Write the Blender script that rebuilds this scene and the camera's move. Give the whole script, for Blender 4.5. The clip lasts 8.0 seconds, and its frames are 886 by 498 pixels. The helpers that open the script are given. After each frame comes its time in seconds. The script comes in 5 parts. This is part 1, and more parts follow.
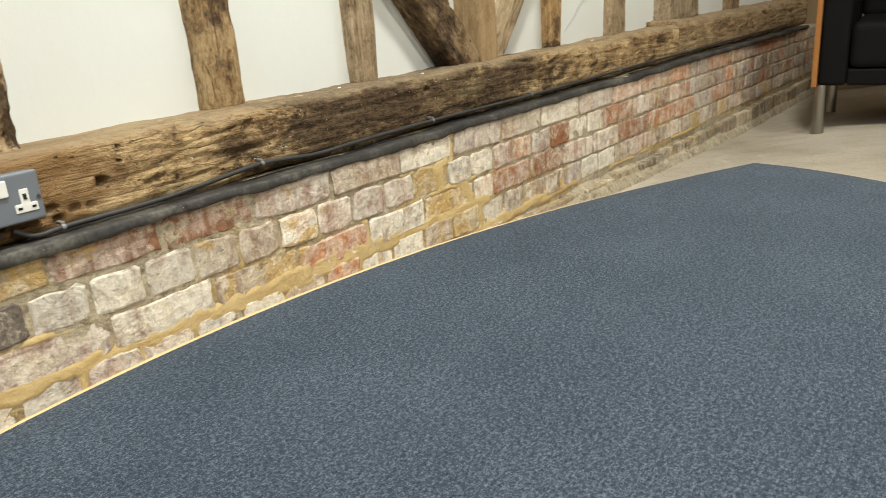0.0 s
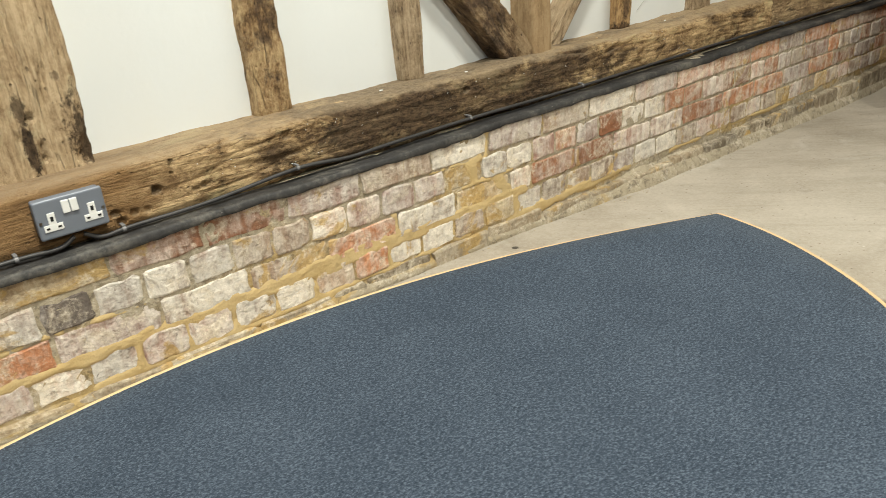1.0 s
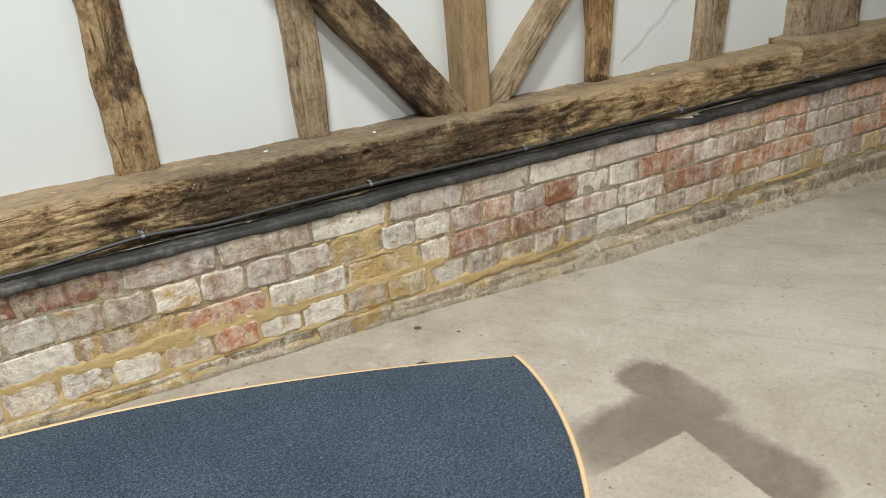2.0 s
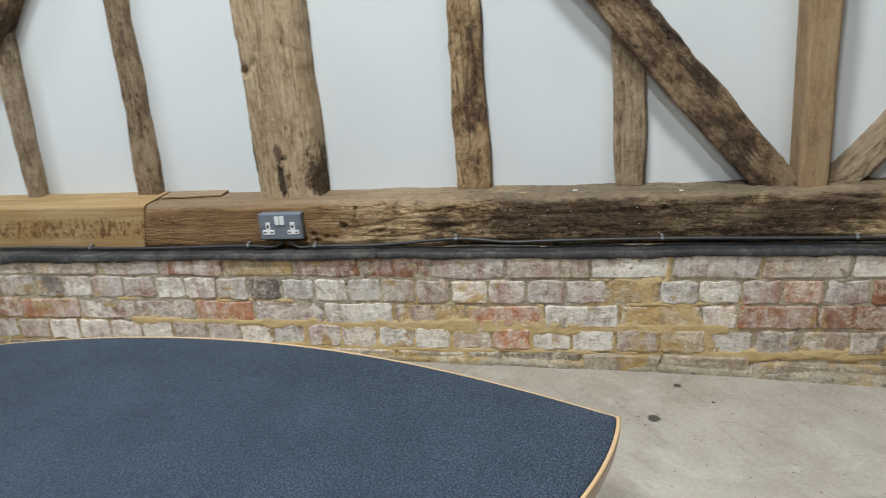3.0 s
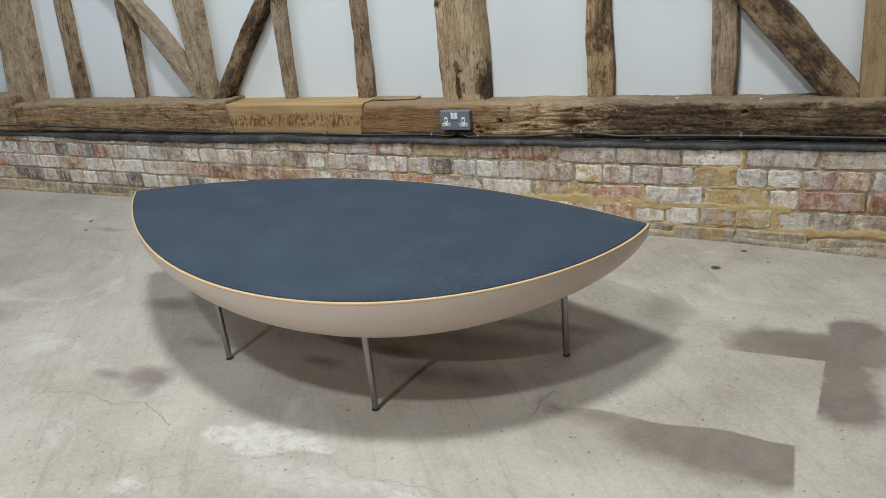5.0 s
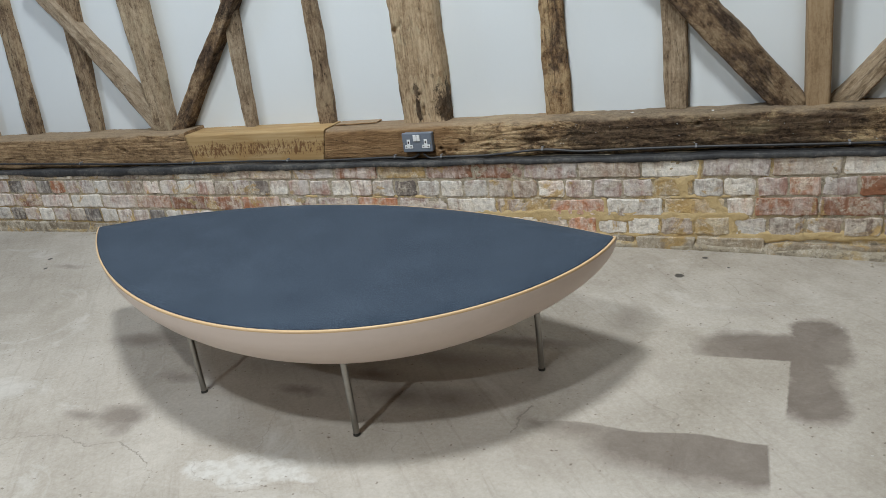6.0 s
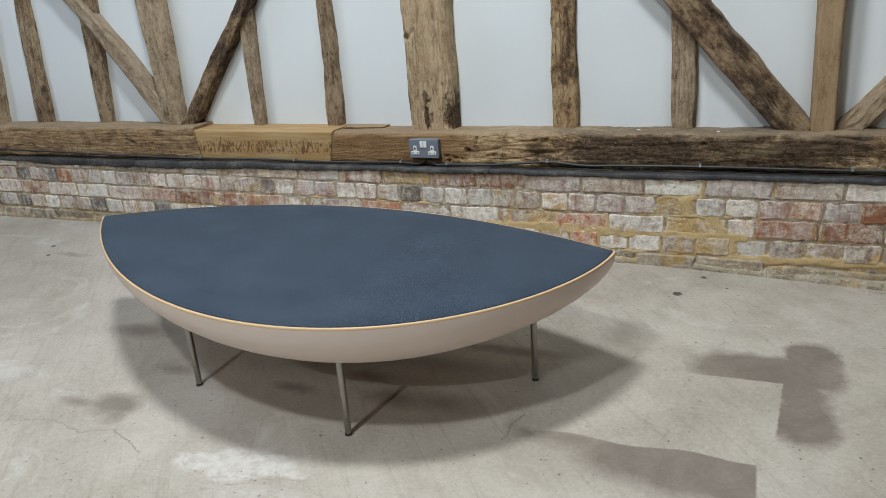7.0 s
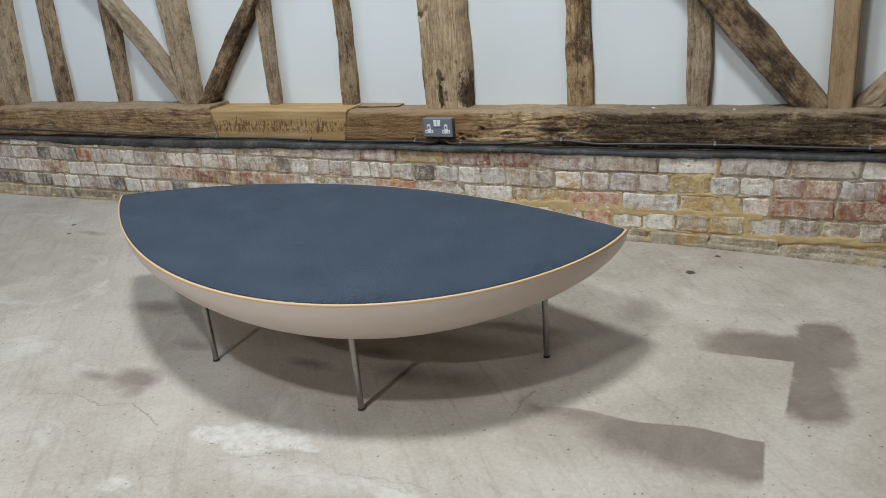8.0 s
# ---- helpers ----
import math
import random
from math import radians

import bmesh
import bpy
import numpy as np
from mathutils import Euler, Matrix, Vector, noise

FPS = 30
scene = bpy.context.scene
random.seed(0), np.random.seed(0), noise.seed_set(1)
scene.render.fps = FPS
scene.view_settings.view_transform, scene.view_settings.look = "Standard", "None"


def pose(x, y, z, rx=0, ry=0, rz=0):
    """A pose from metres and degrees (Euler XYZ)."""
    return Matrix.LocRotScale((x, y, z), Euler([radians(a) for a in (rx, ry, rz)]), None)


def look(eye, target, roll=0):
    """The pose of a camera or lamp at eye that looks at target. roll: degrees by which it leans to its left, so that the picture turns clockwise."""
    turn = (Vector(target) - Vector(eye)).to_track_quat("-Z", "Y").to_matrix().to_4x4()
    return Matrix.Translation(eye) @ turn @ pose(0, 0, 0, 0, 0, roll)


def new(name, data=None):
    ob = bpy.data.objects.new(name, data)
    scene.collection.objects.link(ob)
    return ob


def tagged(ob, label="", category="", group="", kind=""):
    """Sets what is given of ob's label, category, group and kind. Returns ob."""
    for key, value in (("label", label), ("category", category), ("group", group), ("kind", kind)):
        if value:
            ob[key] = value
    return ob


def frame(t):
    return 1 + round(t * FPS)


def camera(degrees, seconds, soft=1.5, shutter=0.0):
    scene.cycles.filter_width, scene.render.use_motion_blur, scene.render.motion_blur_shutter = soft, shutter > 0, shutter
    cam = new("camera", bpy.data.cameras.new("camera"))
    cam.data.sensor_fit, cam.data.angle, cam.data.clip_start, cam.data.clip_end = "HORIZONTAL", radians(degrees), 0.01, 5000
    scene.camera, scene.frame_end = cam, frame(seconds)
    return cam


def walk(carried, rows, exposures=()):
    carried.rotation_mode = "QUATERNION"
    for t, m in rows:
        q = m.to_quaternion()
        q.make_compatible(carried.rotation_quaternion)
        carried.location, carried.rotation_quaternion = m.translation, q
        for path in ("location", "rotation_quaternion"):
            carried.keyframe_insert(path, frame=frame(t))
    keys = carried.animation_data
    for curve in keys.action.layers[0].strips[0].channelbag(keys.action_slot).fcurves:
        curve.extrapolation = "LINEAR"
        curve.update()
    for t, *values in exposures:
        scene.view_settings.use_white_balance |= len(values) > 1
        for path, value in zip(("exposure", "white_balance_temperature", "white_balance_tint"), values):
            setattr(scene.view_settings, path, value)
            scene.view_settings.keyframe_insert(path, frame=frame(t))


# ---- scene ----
cam = camera(61.2, 8.0, soft=0.8, shutter=0.1)
PATH = [
    (0, (-0.377, -1.311, 0.744), (1.087, -0.107, 0.107), -4.3),
    (0.2, (-0.363, -1.378, 0.827), (0.945, -0.049, 0.105), -4.4),
    (0.5, (-0.402, -1.458, 0.931), (0.803, -0.08, 0.126), -4.0),
    (0.8, (-0.333, -1.57, 0.982), (0.814, -0.153, 0.159), -4.5),
    (1, (-0.24, -1.627, 1.014), (0.908, -0.218, 0.18), -4.3),
    (1.2, (-0.126, -1.711, 1.025), (1.006, -0.279, 0.209), -5.5),
    (2.3, (0.715, -1.815, 1.13), (1.311, -0.074, 0.345), -3.8),
    (2.5, (0.86, -1.862, 1.154), (1.161, -0.025, 0.423), -4.9),
    (2.7, (0.959, -1.926, 1.149), (0.964, -0.046, 0.466), -5.1),
    (3, (1.029, -2.097, 1.165), (0.674, -0.247, 0.493), -4.2),
    (3.3, (1.162, -2.247, 1.177), (0.474, -0.497, 0.495), -3.3),
    (3.5, (1.249, -2.347, 1.168), (0.425, -0.66, 0.477), -2.6),
    (3.7, (1.326, -2.438, 1.16), (0.416, -0.806, 0.446), -1.6),
    (4, (1.415, -2.577, 1.174), (0.437, -0.986, 0.459), -1.3),
    (4.2, (1.459, -2.667, 1.178), (0.466, -1.079, 0.475), -1.4),
    (4.5, (1.473, -2.813, 1.179), (0.539, -1.197, 0.46), -3.0),
    (4.7, (1.465, -2.88, 1.167), (0.584, -1.245, 0.424), -4.5),
    (5.8, (1.446, -2.94, 1.198), (0.688, -1.236, 0.475), -7.4),
    (6, (1.434, -2.946, 1.197), (0.699, -1.226, 0.486), -7.4),
    (6.5, (1.433, -2.944, 1.205), (0.724, -1.202, 0.524), -5.6),
    (7, (1.444, -2.964, 1.194), (0.704, -1.238, 0.506), -4.5),
    (7.5, (1.458, -2.974, 1.181), (0.689, -1.273, 0.464), -4.8),
    (8, (1.467, -2.974, 1.193), (0.687, -1.285, 0.459), -5.0),
]
walk(cam, [(t, look(eye, target, roll)) for t, eye, target, roll in PATH], [
(0, 0.69, 8250, 8), (1.2, 0.61, 8050, 8), (2.3, 0.30, 6950, 10), (3.1, 0.14, 6700, 10), (3.8, 0.20, 7000, 10), (4.5, 0.05, 6800, 10), (5.8, 0.00, 6550, 10), (8, 0.00, 6550, 10)])

# ---- world and lamps ----
world = bpy.data.worlds.new("world")
scene.world = world
world.use_nodes = True
world.node_tree.nodes["Background"].inputs[0].default_value = (0.75, 0.85, 1.0, 1)
world.node_tree.nodes["Background"].inputs[1].default_value = 0.3
CEILING = 4.6


def lamp(name, x, y, z, watts, size, colour):
    light = bpy.data.lights.new(name, "AREA")
    light.shape, light.size, light.energy, light.color = "DISK", size, watts, colour
    ob = new(name, light)
    ob.matrix_world = pose(x, y, z, 0, 0, 0)
    return ob


LAMPS = [  # x, y, z, watts, size, colour
    (0.28, -1.52, 4.4, 138, 0.55, (0.92, 1.0, 1.06)),
    (0.10, -3.75, 4.4, 100, 0.32, (0.92, 1.0, 1.06)),
    (-0.20, -5.6, 3.4, 82, 0.16, (0.92, 1.0, 1.06)),
    # the next two are added fill for the wall's ends, without a known source
    (2.6, -1.0, 3.9, 10, 0.4, (0.92, 1.0, 1.06)),
    (-3.5, -1.5, 3.9, 36, 0.4, (0.76, 0.97, 1.28)),
]
for lx, ly, lz, watts, size, colour in LAMPS:
    lamp("ceiling_lamp_light", lx, ly, lz, watts, size, colour)


# ---- materials ----
def nodes_of(name, rough=0.8, metal=0.0):
    m = bpy.data.materials.new(name)
    m.use_nodes = True
    nt = m.node_tree
    b = nt.nodes["Principled BSDF"]
    b.inputs["Roughness"].default_value, b.inputs["Metallic"].default_value = rough, metal
    return m, nt, b


def add(nt, kind, **inputs):
    n = nt.nodes.new(kind)
    for k, v in inputs.items():
        n.inputs[k.replace("_", " ")].default_value = v
    return n


def coords(nt, scale=(1, 1, 1), which="Object", offset=None):
    tc = nt.nodes.new("ShaderNodeTexCoord")
    mp = nt.nodes.new("ShaderNodeMapping")
    mp.inputs["Scale"].default_value = scale
    nt.links.new(tc.outputs[which], mp.inputs["Vector"])
    if offset is not None:
        nt.links.new(offset, mp.inputs["Location"])
    return mp.outputs[0]


def world_coords(nt, scale=(1, 1, 1)):
    g = nt.nodes.new("ShaderNodeNewGeometry")
    mp = nt.nodes.new("ShaderNodeMapping")
    mp.inputs["Scale"].default_value = scale
    nt.links.new(g.outputs["Position"], mp.inputs["Vector"])
    return mp.outputs[0]


def random_shift(nt):
    o = nt.nodes.new("ShaderNodeObjectInfo")
    c = nt.nodes.new("ShaderNodeVectorMath")
    c.operation = "SCALE"
    c.inputs[0].default_value = (17.3, 9.1, 5.7)
    nt.links.new(o.outputs["Random"], c.inputs["Scale"])
    return c.outputs[0], o.outputs["Random"]


def tex_noise(nt, vec, scale, detail=4, rough=0.55, distortion=0.0):
    n = add(nt, "ShaderNodeTexNoise", Scale=scale, Detail=detail, Roughness=rough, Distortion=distortion)
    nt.links.new(vec, n.inputs["Vector"])
    return n.outputs["Fac"]


def ramp(nt, fac, *stops):
    r = nt.nodes.new("ShaderNodeValToRGB")
    el = r.color_ramp.elements
    while len(el) < len(stops):
        el.new(0.5)
    for e, (p, c) in zip(el, stops):
        e.position = p
        e.color = (*c, 1) if isinstance(c, tuple) else (c, c, c, 1)
    nt.links.new(fac, r.inputs[0])
    return r.outputs[0]


def mix(nt, fac, a, b, blend="MIX"):
    n = nt.nodes.new("ShaderNodeMix")
    n.data_type, n.blend_type = "RGBA", blend
    for sock, v in ((n.inputs[0], fac), (n.inputs[6], a), (n.inputs[7], b)):
        if isinstance(v, (int, float)):
            sock.default_value = v
        elif isinstance(v, tuple):
            sock.default_value = (*v, 1)
        else:
            nt.links.new(v, sock)
    return n.outputs[2]


def maths(nt, op, a, b=0.0, c=0.0, clamp=False):
    n = nt.nodes.new("ShaderNodeMath")
    n.operation, n.use_clamp = op, clamp
    for s, v in zip(n.inputs, (a, b, c)):
        if isinstance(v, (int, float)):
            s.default_value = v
        else:
            nt.links.new(v, s)
    return n.outputs[0]


def bump(nt, b, height, strength=0.5, distance=0.01):
    n = add(nt, "ShaderNodeBump", Strength=strength, Distance=distance)
    nt.links.new(height, n.inputs["Height"])
    nt.links.new(n.outputs[0], b.inputs["Normal"])


def wood(name, light, mid, dark, stain=0.5, black=(0.03, 0.02, 0.014), rough=0.85, band=None, relief=0.6, ragged=1.0, calm=None, marks=(), mottle=0.5):
    """Timber with the grain along the object's own x. band: where along x the black weathering lies. ragged: how pitted and split it is.
    calm: (x, light, mid, dark) of a smoother first length. marks: rotten spots, each x, y and its half sizes.
    mottle: from 0, straight-grained, to 1, blotched and crumbly."""
    m, nt, b = nodes_of(name, rough)
    shift, rnd = random_shift(nt)
    if calm or marks:
        shift = None
    fibre = tex_noise(nt, coords(nt, (7, 95, 95), offset=shift), 1.5, 5, 0.7, 0.3)
    g2 = tex_noise(nt, coords(nt, (1.8, 24, 24), offset=shift), 1.5, 6, 0.68, 0.5)
    g3 = tex_noise(nt, coords(nt, (0.7, 1, 1), offset=shift), 13.0, 7, 0.7, 0.5)
    blotch = tex_noise(nt, coords(nt, (0.8, 1.3, 1.3), offset=shift), 7.0, 8, 0.72, 0.4)
    crumb = tex_noise(nt, coords(nt, (0.6, 1, 1), offset=shift), 80, 5, 0.8, 0.4)
    tc = nt.nodes.new("ShaderNodeTexCoord")
    at = nt.nodes.new("ShaderNodeSeparateXYZ")
    nt.links.new(tc.outputs["Object"], at.inputs[0])
    f = maths(nt, "ADD", maths(nt, "MULTIPLY", fibre, 0.34 - 0.20 * mottle), maths(nt, "ADD", maths(nt, "MULTIPLY", g2, 0.26 - 0.16 * mottle), maths(nt, "ADD", maths(nt, "MULTIPLY", g3, 0.24 + 0.18 * mottle), maths(nt, "MULTIPLY", crumb, 0.16 + 0.18 * mottle))))
    col = ramp(nt, f, (0.43, dark), (0.495, mid), (0.56, light))
    old = 1.0
    if calm:
        fc = maths(nt, "ADD", maths(nt, "MULTIPLY", fibre, 0.35), maths(nt, "ADD", maths(nt, "MULTIPLY", g2, 0.35), maths(nt, "MULTIPLY", g3, 0.3)))
        edge = add(nt, "ShaderNodeMapRange", From_Min=calm[0] - 0.05, From_Max=calm[0] + 0.06, To_Min=0.0, To_Max=1.0)
        nt.links.new(maths(nt, "ADD", at.outputs[0], maths(nt, "MULTIPLY", maths(nt, "SUBTRACT", g3, 0.5), 0.2)), edge.inputs[0])
        old = edge.outputs[0]
        col = mix(nt, old, ramp(nt, fc, (0.40, calm[3]), (0.5, calm[2]), (0.60, calm[1])), col)
    # worn pale places, then the black weathering
    col = mix(nt, maths(nt, "MULTIPLY", ramp(nt, blotch, (0.36, 0.6), (0.46, 0.0)), old), col, tuple(min(0.6, 1.12 * k) for k in light))
    stain_fac = maths(nt, "ADD", maths(nt, "MULTIPLY", blotch, 0.70), maths(nt, "ADD", maths(nt, "MULTIPLY", g2, 0.12), maths(nt, "MULTIPLY", crumb, 0.18)))
    if band:
        mr = add(nt, "ShaderNodeMapRange", From_Min=band[0] - 0.3, From_Max=band[0] + 0.25, To_Min=-0.10, To_Max=0.075)
        mr2 = add(nt, "ShaderNodeMapRange", From_Min=band[1] - 0.4, From_Max=band[1] + 0.4, To_Min=0.0, To_Max=-0.10)
        for q in (mr, mr2):
            nt.links.new(at.outputs[0], q.inputs[0])
        stain_fac = maths(nt, "ADD", stain_fac, maths(nt, "ADD", mr.outputs[0], mr2.outputs[0]))
    lo = 0.68 - 0.28 * stain
    s = ramp(nt, stain_fac, (lo, 0.0), (lo + 0.06, 0.9))
    for px, py, rx, ry, strength in marks:
        dx = maths(nt, "DIVIDE", maths(nt, "SUBTRACT", at.outputs[0], px), rx)
        dy = maths(nt, "DIVIDE", maths(nt, "SUBTRACT", at.outputs[1], py), ry)
        d = maths(nt, "SQRT", maths(nt, "ADD", maths(nt, "MULTIPLY", dx, dx), maths(nt, "MULTIPLY", dy, dy)))
        d = maths(nt, "ADD", d, maths(nt, "ADD", maths(nt, "MULTIPLY", maths(nt, "SUBTRACT", blotch, 0.5), 4.0), maths(nt, "MULTIPLY", maths(nt, "SUBTRACT", crumb, 0.5), 2.0)))
        s = maths(nt, "MAXIMUM", s, maths(nt, "MULTIPLY", ramp(nt, d, (0.6, 1.0), (1.05, 0.0)), strength))
    col = mix(nt, s, col, mix(nt, ramp(nt, crumb, (0.4, 0.0), (0.62, 1.0)), tuple(0.7 * k for k in black), tuple(4.6 * k for k in black)))
    # drying splits along the grain
    sp = add(nt, "ShaderNodeTexVoronoi", Scale=1.0, Randomness=1.0)
    sp.feature = "DISTANCE_TO_EDGE"
    wv = nt.nodes.new("ShaderNodeVectorMath")
    wv.operation = "ADD"
    nz = add(nt, "ShaderNodeTexNoise", Scale=1.4, Detail=4.0)
    sv = coords(nt, (1.4, 17, 17), offset=shift)
    nt.links.new(sv, nz.inputs["Vector"])
    nt.links.new(sv, wv.inputs[0])
    nt.links.new(nz.outputs["Color"], wv.inputs[1])
    nt.links.new(wv.outputs[0], sp.inputs["Vector"])
    split = maths(nt, "MULTIPLY", ramp(nt, sp.outputs["Distance"], (0.004, 1.0), (0.018, 0.0)), ramp(nt, g3, (0.50, 0.0), (0.60, 1.0)))
    split = maths(nt, "MULTIPLY", split, old)
    col = mix(nt, maths(nt, "MULTIPLY", split, 0.75 * ragged, clamp=True), col, (0.022, 0.014, 0.009))
    # worm holes and nail pits
    pit = add(nt, "ShaderNodeTexVoronoi", Scale=46.0, Randomness=1.0)
    nt.links.new(coords(nt, (0.6, 1, 1), offset=shift), pit.inputs["Vector"])
    pits = ramp(nt, maths(nt, "ADD", pit.outputs["Distance"], maths(nt, "MULTIPLY", g3, 0.55)), (0.34, 1.0), (0.41, 0.0))
    col = mix(nt, maths(nt, "MULTIPLY", pits, 0.8 * ragged, clamp=True), col, (0.025, 0.016, 0.01))
    col = mix(nt, 1.0, col, mix(nt, rnd, (0.86, 0.86, 0.88), (1.1, 1.05, 1.0)), "MULTIPLY")
    # upward-facing sides mix towards a paler greyish tan, by their normal
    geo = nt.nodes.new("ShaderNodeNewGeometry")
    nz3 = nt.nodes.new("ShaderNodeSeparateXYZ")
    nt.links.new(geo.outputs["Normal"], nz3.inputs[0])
    pale_share = maths(nt, "MULTIPLY", ramp(nt, nz3.outputs[2], (0.35, 0.0), (0.85, 0.75)), ramp(nt, crumb, (0.35, 0.5), (0.6, 1.0)))
    col = mix(nt, pale_share, col, mix(nt, g2, (0.27, 0.20, 0.13), (0.48, 0.375, 0.255)))
    nt.links.new(col, b.inputs["Base Color"])
    h = maths(nt, "ADD", maths(nt, "MULTIPLY", fibre, 0.4), maths(nt, "ADD", maths(nt, "MULTIPLY", g2, 0.6), maths(nt, "ADD", maths(nt, "MULTIPLY", g3, 0.8 * ragged), maths(nt, "MULTIPLY", crumb, 0.9 * ragged))))
    h = maths(nt, "SUBTRACT", h, maths(nt, "MULTIPLY", maths(nt, "MAXIMUM", pits, split), 0.9 * ragged))
    bump(nt, b, h, min(1.0, 1.5 * relief), 0.018)
    b.inputs["Specular IOR Level"].default_value = 0.25
    return m


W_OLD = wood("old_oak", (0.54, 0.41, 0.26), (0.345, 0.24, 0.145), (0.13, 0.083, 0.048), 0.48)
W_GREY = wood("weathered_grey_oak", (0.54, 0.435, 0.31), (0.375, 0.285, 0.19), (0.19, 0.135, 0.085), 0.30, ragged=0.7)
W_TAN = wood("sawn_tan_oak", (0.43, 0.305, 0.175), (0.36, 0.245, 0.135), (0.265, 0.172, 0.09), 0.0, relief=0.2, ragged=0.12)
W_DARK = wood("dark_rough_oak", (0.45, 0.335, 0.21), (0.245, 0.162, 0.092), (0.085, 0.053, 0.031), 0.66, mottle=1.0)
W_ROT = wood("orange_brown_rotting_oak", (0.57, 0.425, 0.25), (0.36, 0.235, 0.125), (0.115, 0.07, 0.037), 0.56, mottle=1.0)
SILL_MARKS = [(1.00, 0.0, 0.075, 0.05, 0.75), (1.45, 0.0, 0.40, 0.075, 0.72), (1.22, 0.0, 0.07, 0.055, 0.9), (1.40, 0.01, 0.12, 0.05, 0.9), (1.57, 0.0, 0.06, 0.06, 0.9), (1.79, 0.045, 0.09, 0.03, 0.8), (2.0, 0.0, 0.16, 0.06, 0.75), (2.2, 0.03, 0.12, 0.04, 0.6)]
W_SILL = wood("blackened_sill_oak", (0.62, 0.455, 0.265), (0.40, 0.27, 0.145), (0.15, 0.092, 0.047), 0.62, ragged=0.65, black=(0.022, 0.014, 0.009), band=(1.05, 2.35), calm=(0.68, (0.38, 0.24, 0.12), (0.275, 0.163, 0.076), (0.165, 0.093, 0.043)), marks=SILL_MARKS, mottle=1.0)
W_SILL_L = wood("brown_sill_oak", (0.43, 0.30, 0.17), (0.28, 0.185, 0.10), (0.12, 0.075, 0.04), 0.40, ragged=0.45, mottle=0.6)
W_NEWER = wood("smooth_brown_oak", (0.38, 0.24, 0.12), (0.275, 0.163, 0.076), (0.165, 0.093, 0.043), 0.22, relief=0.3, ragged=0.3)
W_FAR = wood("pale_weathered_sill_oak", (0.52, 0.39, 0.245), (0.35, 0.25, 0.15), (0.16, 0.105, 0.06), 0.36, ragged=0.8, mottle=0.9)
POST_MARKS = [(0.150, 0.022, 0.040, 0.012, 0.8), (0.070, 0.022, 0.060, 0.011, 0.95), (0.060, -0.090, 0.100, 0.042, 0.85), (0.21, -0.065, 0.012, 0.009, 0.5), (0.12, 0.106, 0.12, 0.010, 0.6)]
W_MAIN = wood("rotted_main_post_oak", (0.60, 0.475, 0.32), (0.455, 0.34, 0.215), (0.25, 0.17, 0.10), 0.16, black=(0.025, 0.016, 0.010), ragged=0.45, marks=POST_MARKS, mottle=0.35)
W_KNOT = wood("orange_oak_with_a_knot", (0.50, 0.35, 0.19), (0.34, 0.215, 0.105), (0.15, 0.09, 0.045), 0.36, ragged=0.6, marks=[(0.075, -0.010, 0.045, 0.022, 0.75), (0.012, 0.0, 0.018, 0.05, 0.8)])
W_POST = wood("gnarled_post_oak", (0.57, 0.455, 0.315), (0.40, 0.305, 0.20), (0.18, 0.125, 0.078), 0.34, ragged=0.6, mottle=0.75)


def patch_wood():
    """Fresh pale oak with rust-brown drips of tannin."""
    m, nt, b = nodes_of("fresh_patch_oak", 0.7)
    g = tex_noise(nt, coords(nt, (2, 40, 40)), 1.4, 5, 0.6, 0.3)
    col = ramp(nt, g, (0.35, (0.31, 0.195, 0.08)), (0.5, (0.40, 0.265, 0.118)), (0.68, (0.48, 0.335, 0.17)))
    col = mix(nt, ramp(nt, tex_noise(nt, coords(nt, (3, 6, 6)), 1.5, 4, 0.6, 0.4), (0.5, 0.0), (0.62, 0.6)), col, (0.36, 0.21, 0.075))
    d1 = tex_noise(nt, coords(nt, (85, 34, 3)), 1.0, 4, 0.7, 0.3)
    sx = nt.nodes.new("ShaderNodeSeparateXYZ")
    tc = nt.nodes.new("ShaderNodeTexCoord")
    nt.links.new(tc.outputs["Object"], sx.inputs[0])
    clump = tex_noise(nt, coords(nt, (9, 5, 3)), 1.0, 3, 0.5)
    mr = add(nt, "ShaderNodeMapRange", From_Min=0.022, From_Max=0.066, To_Min=0.0, To_Max=1.0)
    nt.links.new(maths(nt, "ABSOLUTE", maths(nt, "SUBTRACT", sx.outputs[1], 0.0)), mr.inputs[0])
    drips = ramp(nt, maths(nt, "ADD", maths(nt, "SUBTRACT", d1, maths(nt, "MULTIPLY", mr.outputs[0], 0.34)), maths(nt, "MULTIPLY", maths(nt, "SUBTRACT", clump, 0.5), 0.35)), (0.46, 0.0), (0.56, 0.9))
    col = mix(nt, drips, col, (0.135, 0.056, 0.016))
    nt.links.new(col, b.inputs["Base Color"])
    bump(nt, b, g, 0.2, 0.006)
    return m


W_PATCH = patch_wood()


